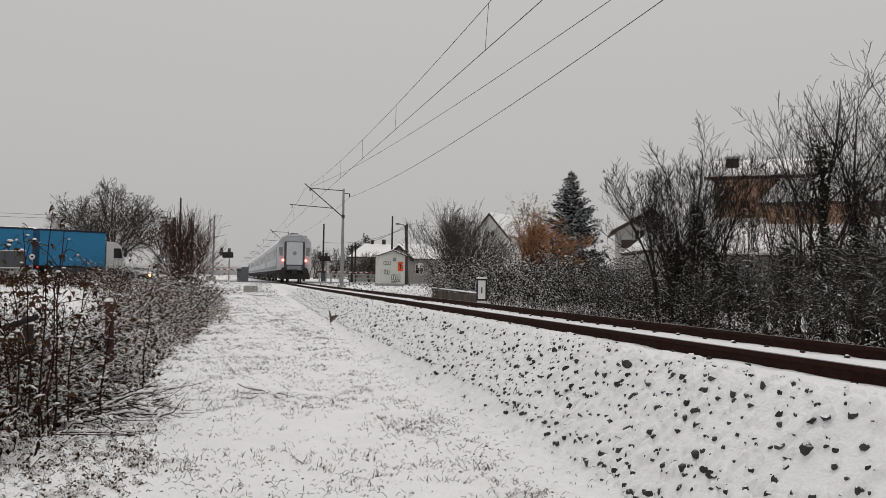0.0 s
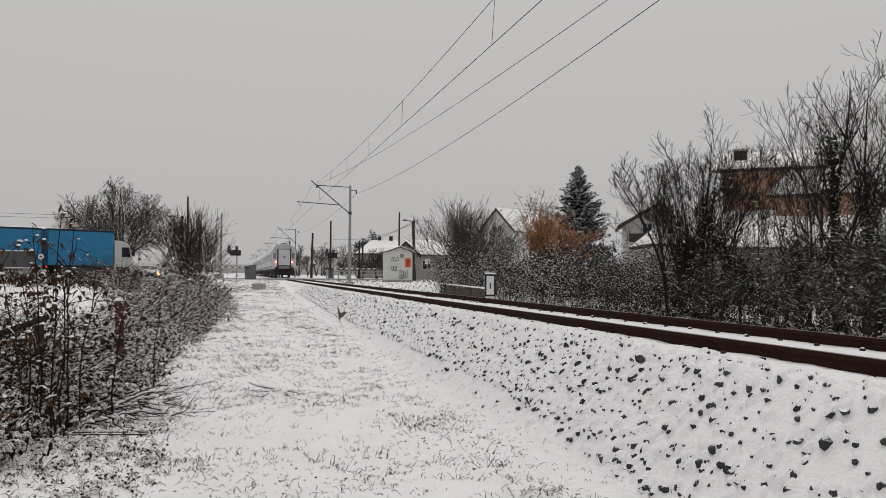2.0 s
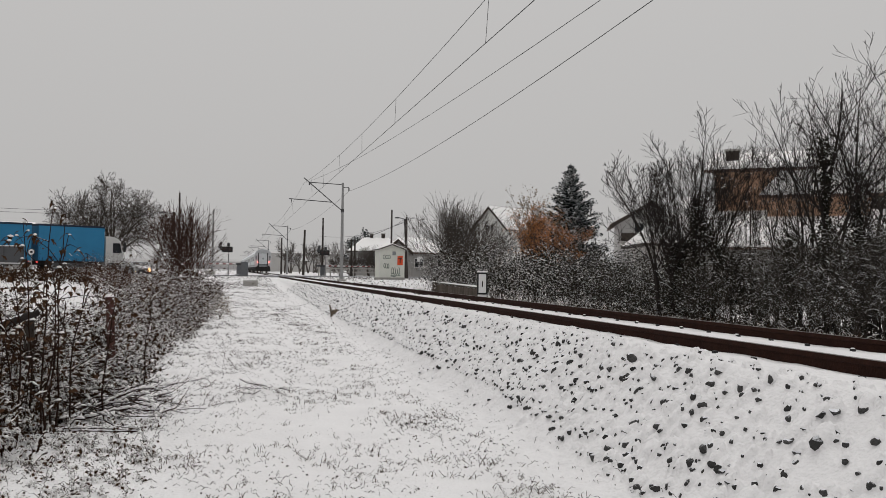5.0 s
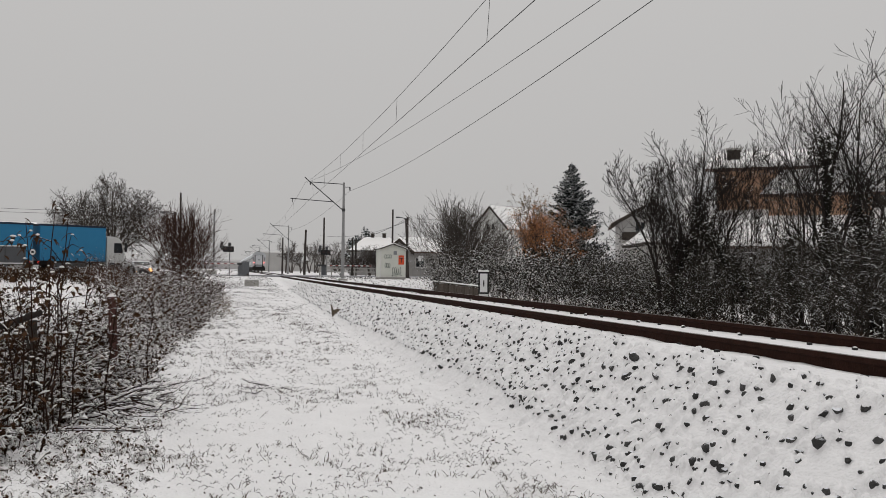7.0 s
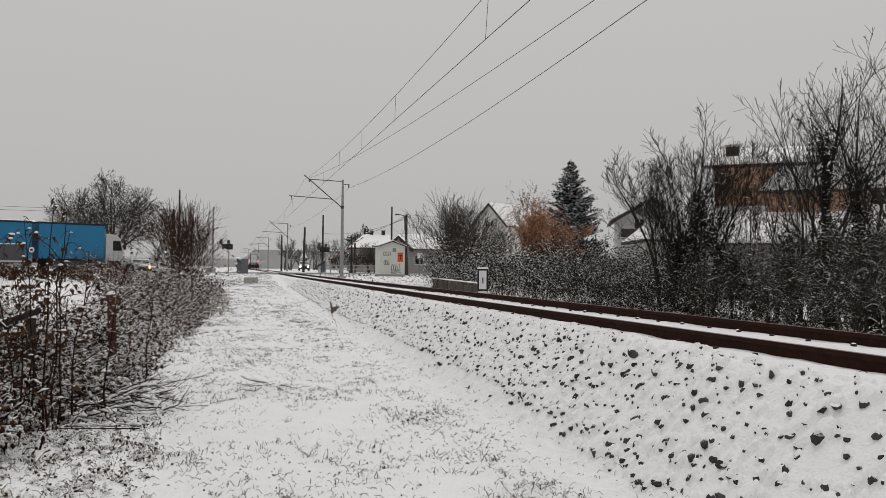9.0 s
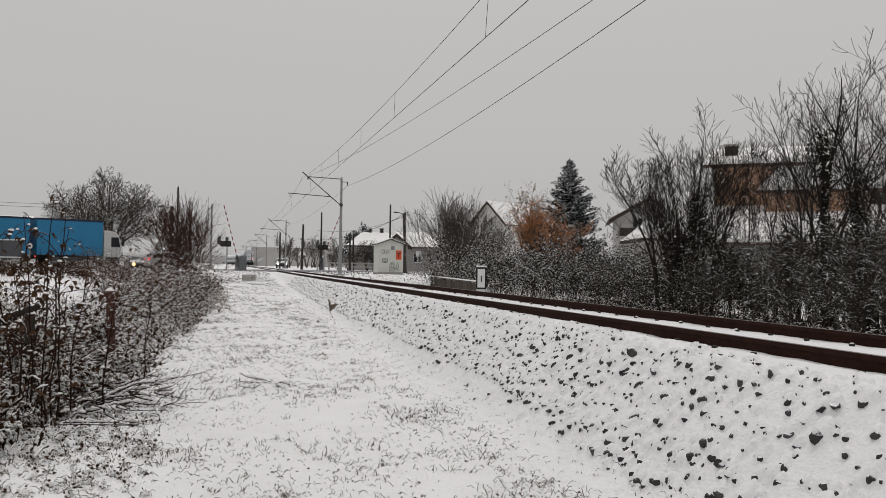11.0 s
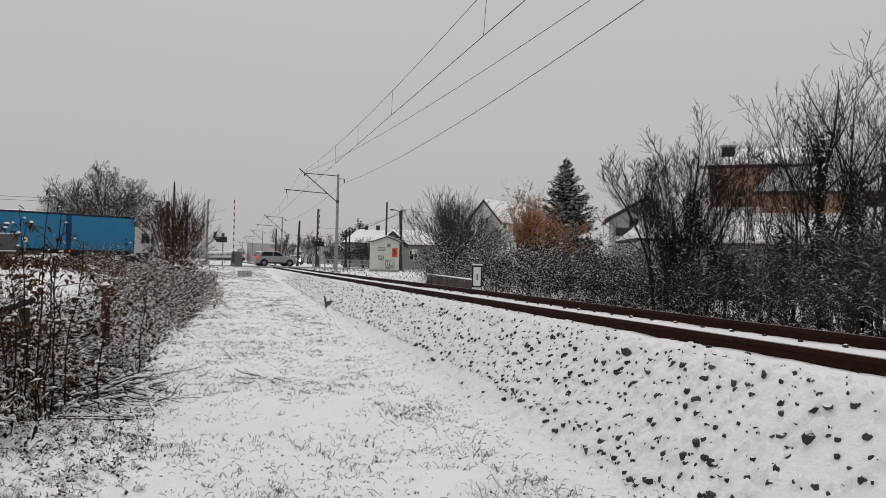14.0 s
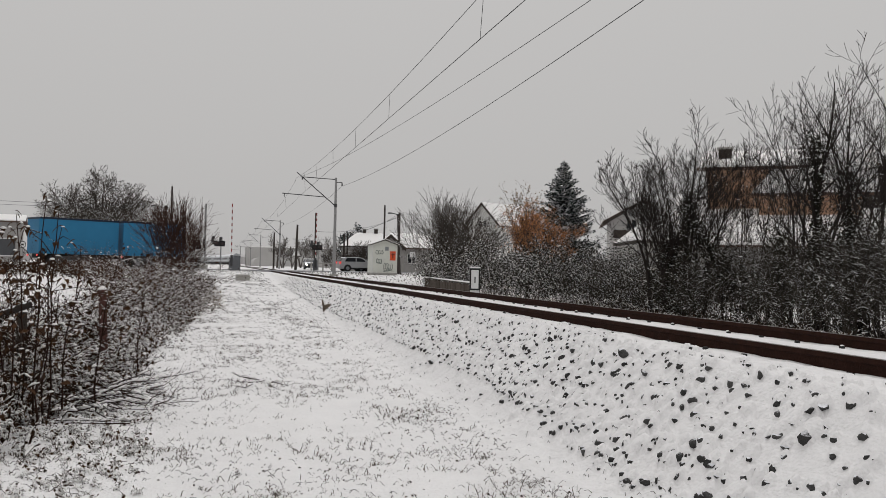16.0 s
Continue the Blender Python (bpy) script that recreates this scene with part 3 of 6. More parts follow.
def billboard():
    t = empty("notice_board", pose(-12.95, 60.1, 0.0, 0, 0, -14.5), "dark panel board in a pale frame on posts", "sign board")
    part("panel", box(-2.6, 0, -0.03, 0.03, 0.82, 1.92, 0.01), BOARDGREY, t)
    for z in (0.76, 1.9):
        part("frame_rail", box(-2.65, 0.05, -0.05, 0.05, z, z + 0.07, 0.01), SIGNWHITE, t, "pale frame rail")
    for x in (-2.62, -1.3, -0.03):
        part("post", box(x - 0.05, x + 0.05, -0.04, 0.04, -0.6, 1.95, 0.01), DARKSTEEL, t)
    s = empty("speed_sign", pose(-12.45, 59.9, 0.0, 0, 0, -14.5), "round white traffic sign on a post", "sign")
    part("post", rod((0, 0.04, -0.6), (0, 0.04, 1.7), 0.03), STEEL, s)
    part("rim", rod((0, 0.012, 1.55), (0, -0.012, 1.55), 0.23, 0.23, 20), BLACK, s)
    part("face", rod((0, -0.013, 1.55), (0, -0.018, 1.55), 0.19, 0.19, 20), SIGNWHITE, s)
    part("lettering_bar", box(-0.09, 0.09, -0.024, -0.018, 1.49, 1.61, 0.005), BLACK, s)


billboard()


def low_fence():
    t = empty("plank_fence", pose(0, 0, 0), "low weathered plank fence at the edge of the hedge", "fence")
    a, b = Vector((10.15, 41.0)), Vector((8.35, 27.0))
    n = 80
    d = (b - a).normalized()
    ang = math.degrees(math.atan2(d.y, d.x))
    pl = box(-0.068, 0.068, -0.02, 0.02, -0.75, 0.0, 0.008)
    me = bpy.data.meshes.new("plank")
    pl.to_mesh(me)
    pl.free()
    me.materials.append(FENCEWOOD)
    for i in range(n):
        p = a.lerp(b, i / (n - 1))
        o = new("plank", me)
        o.parent = t
        o.matrix_basis = pose(p.x, p.y, 0.02 + random.uniform(-0.03, 0.03), 0, random.uniform(-2.0, 2.0), ang + random.uniform(-7, 7))
    m = pose((a.x + b.x) / 2, (a.y + b.y) / 2, 0, 0, 0, ang)
    tb = part("top_board", box(-(b - a).length / 2, (b - a).length / 2, -0.05, 0.05, 0.05, 0.08, 0.01), FENCEWOOD, t, "top board under snow", m=m)
    part("snow", box(-(b - a).length / 2, (b - a).length / 2, -0.065, 0.065, 0.082, 0.125, 0.015), SNOWCAP, tb, "strip of snow")


low_fence()


# ---- crossing fences behind the line ----
def rail_fence():
    t = empty("rail_fence", pose(0, 0, 0), "low pale post-and-rail fence by the crossing", "fence")
    for i in range(9):
        x = 9.6 + i * 1.25
        part("post", box(x - 0.07, x + 0.07, 89.9, 90.1, -0.1, 0.9, 0.02), CONCRETE, t)
    for z in (0.35, 0.75):
        part("rail", box(9.5, 19.7, 89.96, 90.04, z, z + 0.12, 0.01), CONCRETE, t)


rail_fence()


# ---- barriers ----
ARMS = []


def barrier(x, y, side, label):
    t = empty("barrier_machine", pose(x, y, 0), label, "barrier", "crossing barriers")
    part("housing", box(-0.22, 0.22, -0.2, 0.2, -0.1, 1.15, 0.04), CABINETGREY, t)
    arm = part("barrier_arm", rod((0.0, 0, 0), (4.95, 0, 0), 0.035, 0.035, 8), SIGNWHITE, t, "red and white striped barrier arm")
    n = 16
    for i in range(n):
        bm = rod((0.3 + i * 4.6 / n, 0, 0), (0.3 + (i + 1) * 4.6 / n, 0, 0), 0.048, 0.048, 8)
        part("stripe", bm, SIGNRED if i % 2 else SIGNWHITE, arm, "red stripe" if i % 2 else "white stripe")
    part("counterweight", box(-0.7, 0.3, -0.08, 0.08, -0.1, 0.1, 0.02), DARKSTEEL, arm)
    ARMS.append((arm, side))


barrier(1.10, 77.5, -1, "grey barrier machine beside the relay cabinet")
barrier(9.55, 86.0, 1, "grey barrier machine on the far side of the line")
signal_lights(9.75, 85.0)


# ---- train ----
COACHES = []


def coach(last):
    t = empty("passenger_coach", pose(0, 0, 0), "light grey railway coach with snow on its roof" if not last else
              "light grey last railway coach with glowing red tail lamps", "coach", "train coaches")
    w = 1.41
    prof = [(-w, 1.05), (w, 1.05), (w, 2.9), (w - 0.06, 3.3), (w - 0.32, 3.72), (w - 0.8, 3.97), (0, 4.05), (-(w - 0.8), 3.97), (-(w - 0.32), 3.72),
            (-(w - 0.06), 3.3), (-w, 2.9)]
    part("body", prism(prof, 0.25, 26.0, "y"), COACH, t)
    roof = [(x * 1.012, z + 0.02) for x, z in prof[3:10]]
    part("roof", prism(roof + [(-0.6, 3.9), (0.6, 3.9)], 0.1, 26.0, "y"), COACH, t, "roof dusted with snow")
    for s in (-1, 1):
        wb = part("window_band", box(s * w - 0.006, s * w + 0.006, 3.0, 23.2, 2.05, 2.85, 0.002), COACHGREY, t, "darker band round the windows")
        for i in range(9):
            y = 3.6 + i * 2.2
            part("window", box(s * w - 0.012, s * w + 0.012, y, y + 1.35, 2.1, 2.8, 0.004), GLASS, wb, "dark window")
        for y in (1.0, 24.0):
            d = part("entrance_door", box(s * w - 0.01, s * w + 0.01, y, y + 1.0, 1.2, 3.05, 0.005), COACHGREY, t)
            part("door_window", box(s * w - 0.016, s * w + 0.016, y + 0.3, y + 0.7, 2.1, 2.8, 0.004), GLASS, d)
        part("lower_stripe", box(s * w - 0.005, s * w + 0.005, 0.3, 25.9, 1.1, 1.4, 0.001), COACHGREY, t)
    part("underframe", box(-1.2, 1.2, 0.3, 25.9, 0.75, 1.05, 0.03), UNDER, t)
    for y in (4.2, 21.8):
        bo = part("bogie", box(-1.15, 1.15, y - 1.9, y + 1.9, 0.35, 0.75, 0.08), UNDER, t)
        for s in (-0.75, 0.75):
            for q in (-1.25, 1.25):
                part("wheel", rod((s - 0.06, y + q, 0.46), (s + 0.06, y + q, 0.46), 0.45, 0.45, 18), RAIL, bo)
    part("equipment_box", box(-1.1, 1.1, 9.0, 12.5, 0.35, 0.75, 0.04), UNDER, t)
    part("equipment_box", box(-1.1, 1.1, 13.4, 16.6, 0.4, 0.75, 0.04), UNDER, t)
    # rear end
    gw = part("gangway", box(-0.84, 0.84, 0.0, 0.25, 1.1, 3.42, 0.05), DARKSTEEL, t, "dark rubber gangway frame")
    part("gangway_door", box(-0.66, 0.66, -0.03, 0.02, 1.5, 3.36, 0.02), COACH, gw, "pale gangway door with a round badge")
    part("badge", rod((0.0, -0.045, 2.45), (0.0, -0.03, 2.45), 0.17, 0.17, 16), COACHGREY, gw)
    part("footplate", box(-0.6, 0.6, -0.06, 0.0, 1.1, 1.42, 0.02), COACHGREY, gw)
    for s in (-1, 1):
        lamp = part("tail_lamp", rod((s * 0.93, 0.26, 1.87), (s * 0.93, 0.0, 1.87), 0.10, 0.10, 14), TAILRED if last else COACHGREY, t,
                    "glowing red tail lamp" if last else "")
        bf = part("buffer", rod((s * 0.875, -0.3, 1.03), (s * 0.875, 0.3, 1.03), 0.11, 0.11, 10), UNDER, t)
        part("buffer_head", rod((s * 0.875, -0.36, 1.03), (s * 0.875, -0.3, 1.03), 0.24, 0.24, 14), UNDER, bf)
        part("handrail", rod((s * 1.2, 0.2, 1.3), (s * 1.2, 0.2, 2.6), 0.02), WHITEPAINT, t)
        part("grille", box(s * 1.12 - 0.16, s * 1.12 + 0.16, 0.235, 0.25, 2.25, 2.95, 0.004), COACHGREY, t)
    part("drawgear", box(-0.2, 0.2, -0.35, 0.3, 0.75, 1.02, 0.04), UNDER, t)
    part("brake_hose", rod((0.35, -0.12, 1.0), (0.4, -0.2, 0.45), 0.03), UNDER, t)
    part("brake_hose", rod((-0.35, -0.12, 1.0), (-0.42, -0.2, 0.5), 0.03), UNDER, t)
    part("pilot", box(-1.25, 1.25, 0.1, 0.5, 0.3, 0.85, 0.04), UNDER, t)
    part("roof_box", box(-0.3, 0.3, 1.0, 1.8, 4.03, 4.16, 0.03), UNDER, t)
    return t


for k in range(5):
    COACHES.append(coach(k == 0))


# ---- road vehicles ----
def wheel(parent, x, y, r, w, s):
    wh = part("wheel", rod((x, y - s * w / 2, r), (x, y + s * w / 2, r), r, r, 18), RUBBER, parent)
    part("rim", rod((x, y + s * w / 2, r), (x, y + s * (w / 2 + 0.01), r), r * 0.6, r * 0.55, 14), COACHGREY, wh, "grey steel rim")


def cargo(name, label, length):
    """A curtain-sided load box, its rear at x = 0 and its front at x = length; the road runs along x."""
    t = empty(name, pose(0, 0, 0), label, "truck" if name == "truck" else "trailer")
    part("load_box", box(0, length, -1.25, 1.25, 1.05, 3.88, 0.03), TRUCKBLUE, t, "bright blue tarpaulin sides")
    part("roof_edge", box(-0.02, length + 0.02, -1.27, 1.27, 3.86, 4.02, 0.02), TRUCKNAVY, t, "dark navy roof edge")
    part("chassis", box(0.1, length, -0.5, 0.5, 0.7, 1.05, 0.03), UNDER, t)
    for s in (-1, 1):
        part("side_guard", box(1.2, length - 1.6, s * 1.2 - 0.02, s * 1.2 + 0.02, 0.55, 0.9, 0.01), DARKSTEEL, t)
        for i in range(8):
            x = 0.3 + i * (length - 0.6) / 7
            part("tarp_strap", box(x - 0.02, x + 0.02, s * 1.257 - 0.008, s * 1.257 + 0.008, 1.0, 1.3, 0.002), TRUCKNAVY, t)
    for s in (-1, 1):
        part("rear_lamp", box(-0.04, 0.0, s * 1.0 - 0.15, s * 1.0 + 0.15, 0.85, 1.0, 0.01), CARRED, t, "red rear lamp")
        wheel(t, 1.3, s * 1.0, 0.5, 0.4, s)
        wheel(t, 2.6, s * 1.0, 0.5, 0.4, s)
    return t


def truck():
    L = 5.35
    t = cargo("truck", "box truck with bright blue tarpaulin and a white cab", L)
    cab = part("cab", prism([(L + 0.12, 0.7), (L + 1.62, 0.6), (L + 1.70, 1.2), (L + 1.64, 1.95), (L + 1.42, 2.85), (L + 1.1, 3.1), (L + 0.6, 3.2), (L + 0.12, 3.2)], -1.2, 1.2, "y", 0.06), CABWHITE, t, "white driver's cab")
    part("windscreen", prism([(L + 1.67, 2.0), (L + 1.47, 2.8), (L + 1.44, 2.8), (L + 1.62, 2.0)], -1.05, 1.05, "y"), GLASS, cab)
    for s in (-1, 1):
        part("side_window", prism([(L + 0.75, 1.8), (L + 1.55, 1.8), (L + 1.38, 2.65), (L + 0.75, 2.65)], s * 1.21 - 0.008, s * 1.21 + 0.008, "y"), GLASS, cab, "dark side window")
        part("mirror", box(L + 1.6, L + 1.78, s * 1.42 - 0.1, s * 1.42 + 0.1, 1.9, 2.7, 0.03), BLACK, cab)
        part("step_panel", box(L + 0.3, L + 1.5, s * 1.2 - 0.02, s * 1.2 + 0.02, 0.45, 0.95, 0.02), BLACK, cab)
        wheel(t, L + 0.95, s * 1.02, 0.5, 0.32, s)
        part("head_lamp", box(L + 1.62, L + 1.71, s * 0.9 - 0.2, s * 0.9 + 0.2, 0.7, 0.88, 0.02), SIGNWHITE, cab)
    part("grille", box(L + 1.66, L + 1.72, -0.7, 0.7, 0.95, 1.7, 0.02), BLACK, cab)
    return t


def trailer():
    t = cargo("trailer", "blue tarpaulin drawbar trailer behind the truck", 6.6)
    part("drawbar", box(6.4, 7.2, -0.1, 0.1, 0.75, 0.9, 0.02), UNDER, t)
    return t


TRUCK, TRAILER = truck(), trailer()


def car(name, label, paint, lamps=None, glow=0.14):
    """A five-door hatchback, its nose towards +x."""
    t = empty(name, pose(0, 0, 0), label, "car", "cars at the crossing")
    side = [(-2.08, 0.45), (-2.1, 0.85), (-1.98, 1.0), (-1.75, 1.36), (-1.5, 1.45), (-0.2, 1.47), (0.25, 1.40), (0.95, 1.02), (1.85, 0.86), (2.1, 0.68), (2.12, 0.4), (1.9, 0.24), (-1.9, 0.24)]
    part("body", prism(side, -0.86, 0.86, "y", 0.07), paint, t, smooth=False)
    for s in (-1, 1):
        gl = [(-1.62, 1.0), (0.78, 1.0), (0.16, 1.35), (-0.2, 1.40), (-1.4, 1.38)]
        w = part("side_window", prism(gl, s * 0.868 - 0.006, s * 0.868 + 0.006, "y"), GLASS, t, "dark side windows")
        part("pillar", box(-0.46, -0.38, s * 0.877 - 0.005, s * 0.877 + 0.005, 1.0, 1.4, 0.001), paint, w)
        part("door_handle", box(-0.65, -0.48, s * 0.88 - 0.01, s * 0.88 + 0.01, 0.86, 0.89, 0.004), DARKSTEEL, t)
        part("mirror", box(0.55, 0.75, s * 0.98 - 0.08, s * 0.98 + 0.08, 0.98, 1.12, 0.03), paint, t)
        part("sill", box(-1.2, 1.2, s * 0.872 - 0.006, s * 0.872 + 0.006, 0.25, 0.38, 0.002), BLACK, t)
        for x in (-1.3, 1.3):
            part("wheel_arch", rod((x, s * 0.8, 0.33), (x, s * 0.872, 0.33), 0.38, 0.38, 20), BLACK, t)
            wheel(t, x, s * 0.78, 0.31, 0.22, s)
        part("tail_lamp", box(-2.12, -1.95, s * 0.72 - 0.14, s * 0.72 + 0.14, 0.78, 0.98, 0.02), CARRED, t, "red tail lamp")
        part("head_lamp", rod((2.0, s * 0.62, 0.66), (2.14, s * 0.62, 0.66), glow, glow * 0.9, 12), lamps or SIGNWHITE, t, "lit head lamp" if lamps else "")
    part("windscreen", prism([(0.97, 1.04), (0.30, 1.40), (0.34, 1.42), (1.02, 1.06)], -0.7, 0.7, "y"), GLASS, t)
    part("rear_window", prism([(-2.0, 1.02), (-1.78, 1.34), (-1.81, 1.35), (-2.03, 1.03)], -0.65, 0.65, "y"), GLASS, t)
    return t


CAR = car("hatchback_car", "grey hatchback car driving over the crossing", CARGREY)
CAR_LIT = car("oncoming_car", "dark oncoming car with lit head lamps", CARDARK, HEADLAMP)
CAR_WAIT = car("waiting_car", "dark car with amber head lamps behind the shrubs", CARDARK, AMBER, 0.16)
CAR_DARK = car("dark_car", "dark car driving behind the hut", CARDARK)


# ---- houses ----
def window(parent, x0, x1, z0, z1, y, name="window"):
    w = part(name, box(x0, x1, y - 0.04, y + 0.01, z0, z1, 0.01), WHITEPAINT, parent, "white window frame")
    xm = (x0 + x1) / 2
    for a, b in ((x0 + 0.06, xm - 0.03), (xm + 0.03, x1 - 0.06)):
        part("pane", box(a, b, y - 0.05, y - 0.035, z0 + 0.07, z1 - 0.07, 0.002), GLASS, w, "dark pane")
    part("sill", box(x0 - 0.06, x1 + 0.06, y - 0.14, y + 0.01, z0 - 0.07, z0, 0.01), CONCRETE, w)


def house(m, label, w, d, eave, ridge, wall, over=0.5, snow_t=0.1, roofmat=ROOFTILE, gable_front=True, base=-0.5, wins=(), fascia=0.16):
    """A gabled house: its front wall faces -y. gable_front: the ridge runs away from the viewer."""
    t = empty("house", m, label, "house", "houses behind the hedge")
    if gable_front:
        part("wall", prism([(-w / 2, base), (w / 2, base), (w / 2, eave), (0, ridge), (-w / 2, eave)], 0, d, "y"), wall, t)
        k = (ridge - eave) / (w / 2)
        for s in (-1, 1):
            e = w / 2 + over
            r = part("roof", prism([(0, ridge), (s * e, ridge - k * e), (s * e, ridge - k * e + fascia), (0, ridge + fascia)], -over, d + over, "y"), roofmat, t)
            part("snow", prism([(0, ridge + fascia), (s * (e - 0.03), ridge - k * e + fascia + 0.02), (s * (e - 0.05), ridge - k * e + fascia + snow_t), (0, ridge + fascia + snow_t)],
                               -over + 0.05, d + over - 0.05, "y"), SNOWCAP, r, "layer of snow")
    else:
        part("wall", box(-w / 2, w / 2, 0, d, base, eave), wall, t)
        part("gable", prism([(0, eave), (d, eave), (d / 2, ridge)], -w / 2 + 0.01, w / 2 - 0.01, "x"), wall, t)
        k = (ridge - eave) / (d / 2)
        for s in (-1, 1):
            e = d / 2 + over
            r = part("roof", prism([(d / 2, ridge), (d / 2 + s * e, ridge - k * e), (d / 2 + s * e, ridge - k * e + fascia), (d / 2, ridge + fascia)], -w / 2 - over, w / 2 + over, "x"), roofmat, t)
            part("snow", prism([(d / 2, ridge + fascia), (d / 2 + s * (e - 0.03), ridge - k * e + fascia + 0.02), (d / 2 + s * (e - 0.05), ridge - k * e + fascia + snow_t),
                                (d / 2, ridge + fascia + snow_t)], -w / 2 - over + 0.05, w / 2 + over - 0.05, "x"), SNOWCAP, r, "layer of snow")
    if gable_front:
        e, k = w / 2 + over, (ridge - eave) / (w / 2)
        part("bargeboard", prism([(-e, ridge - k * e + 0.06), (0, ridge + 0.1), (e, ridge - k * e + 0.06), (e, ridge - k * e - 0.22), (0, ridge - 0.2), (-e, ridge - k * e - 0.22)], -over - 0.04, -over, "y"), DARKTIMBER, t, "dark bargeboard")
    for x0, x1, z0, z1 in wins:
        window(t, x0, x1, z0, z1, 0)
    return t


def chimney(parent, x, y, z0, z1, w=0.55, material=BRICK):
    c = part("chimney", box(x - w / 2, x + w / 2, y - w / 2, y + w / 2, z0, z1, 0.02), material, parent)
    part("chimney_cap", box(x - w / 2 - 0.07, x + w / 2 + 0.07, y - w / 2 - 0.07, y + w / 2 + 0.07, z1, z1 + 0.1, 0.02), CONCRETE, c)


def hip_house(m, label, w, d, eave, ridge, half, wall, wins=()):
    """A house under a hipped snowy roof; half: half the length of the ridge."""
    t = empty("house", m, label, "house", "houses behind the hedge")
    part("wall", box(-w / 2 + 0.4, w / 2 - 0.4, 0, d, -0.5, eave), wall, t)
    hp = bmesh.new()
    low = [hp.verts.new(q) for q in ((-w / 2, -0.4, eave), (w / 2, -0.4, eave), (w / 2, d + 0.4, eave), (-w / 2, d + 0.4, eave))]
    top = [hp.verts.new(q) for q in ((-half, d / 2, ridge), (half, d / 2, ridge))]
    for q in ((low[0], low[1], top[1], top[0]), (low[1], low[2], top[1]), (low[2], low[3], top[0], top[1]), (low[3], low[0], top[0]), (low[3], low[2], low[1], low[0])):
        hp.faces.new(q)
    part("roof", hp, SNOWCAP, t, "hip roof under snow")
    part("eaves", box(-w / 2 - 0.02, w / 2 + 0.02, -0.42, d + 0.42, eave - 0.16, eave - 0.004), DARKTIMBER, t, "dark eaves")
    for q in wins:
        window(t, *q, 0)
    return t


def make_houses():
    # white gable
    house(pose(36.3, 113.5, 0, 0, 0, -55), "white gabled house with two small attic windows", 6.0, 12, 6.9, 9.9, WHITEPAINT, over=0.4,
              wins=((-0.75, -0.15, 6.6, 7.5), (0.15, 0.75, 6.6, 7.5)))
    # dark low-pitched roof with a balcony
    b = house(pose(36.9, 68.0, 0, 0, 0, -24), "pale house with a dark low-pitched roof and balcony", 5.6, 9, 5.35, 6.95, HAZYWALL, over=0.75, snow_t=0.03,
              wins=((-1.4, -0.5, 4.3, 5.3),))
    bal = part("balcony", box(-2.6, 2.4, -1.1, 0.0, 3.3, 3.5, 0.02), CONCRETE, b)
    part("railing_board", box(-2.6, 2.4, -1.12, -1.05, 3.55, 4.3, 0.01), DARKTIMBER, bal)
    part("timber_cladding", box(0.1, 2.0, -0.03, 0.02, 4.2, 5.35, 0.01), DARKTIMBER, b, "dark timber balcony front")
    # snowy low roof
    hip_house(pose(27.9, 43.6, 0, 0, 0, -16), "low pale outbuilding under a snowy hip roof", 8.6, 6, 2.45, 5.5, 1.0, WHITEPAINT)
    # orange house
    d = house(pose(23.3, 32.8, 0, 0, 0, -36), "orange brick house with a snowy roof and chimney", 3.8, 8, 5.4, 6.5, BRICK, over=0.5, snow_t=0.1, gable_front=False)
    chimney(d, -1.25, 1.7, 5.4, 6.5, 0.58, DARKTIMBER)
    part("annex_wall", box(-2.4, 5.2, -4.0, -0.05, -0.5, 1.75), GREYWALL, d, "grey annex wall")
    rf = part("annex_roof", prism([(-4.5, 1.65), (-0.05, 3.35), (-0.05, 3.45), (-4.5, 1.75)], -2.8, 5.6, "x"), ROOFTILE, d)
    part("snow", prism([(-4.48, 1.75), (-0.06, 3.45), (-0.06, 3.55), (-4.48, 1.85)], -2.78, 5.58, "x"), SNOWCAP, rf, "layer of snow")
    part("wing_wall", box(0.3, 4.4, -0.95, -0.02, 2.9, 4.1, 0.01), BRICK, d, "brick wall of the side wing")
    sr = bmesh.new()
    lo = [(-0.05, -1.3, 4.0), (5.0, -1.3, 4.0), (5.0, -0.02, 5.95), (1.25, -0.02, 5.62)]
    q0, q1 = [sr.verts.new(p) for p in lo], [sr.verts.new((p[0], p[1], p[2] + 0.14)) for p in lo]
    sr.faces.new(q0[::-1])
    sr.faces.new(q1)
    for i in range(4):
        sr.faces.new((q0[i], q0[(i + 1) % 4], q1[(i + 1) % 4], q1[i]))
    wr = part("wing_roof", sr, ROOFTILE, d, "sloping wing roof with a dark verge")
    sn = bmesh.new()
    sn.faces.new([sn.verts.new((p[0] + (0.06 if p[0] < 2 else 0), p[1], p[2] + 0.17)) for p in lo])
    bmesh.ops.solidify(sn, geom=sn.faces[:], thickness=-0.07)
    part("snow", sn, SNOWCAP, wr, "layer of snow")
    house(pose(28.3, 32.0, 0, 0, 0, -40), "dark gabled house behind bare trees", 3.4, 7, 4.9, 6.2, DARKTIMBER, over=0.4, snow_t=0.05)
    # by the crossing
    e = hip_house(pose(18.4, 103.5, 0, 0, 0, -6), "grey house with a snow-covered hip roof beyond the crossing", 7.6, 7, 3.1, 4.95, 1.6, GREYWALL, ((-2.6, -1.6, 1.2, 2.4), (0.4, 1.4, 1.2, 2.4)))
    chimney(e, -0.6, 3.5, 4.6, 5.35, 0.4, DARKTIMBER)
    chimney(e, 0.9, 3.5, 4.6, 5.4, 0.45, DARKTIMBER)
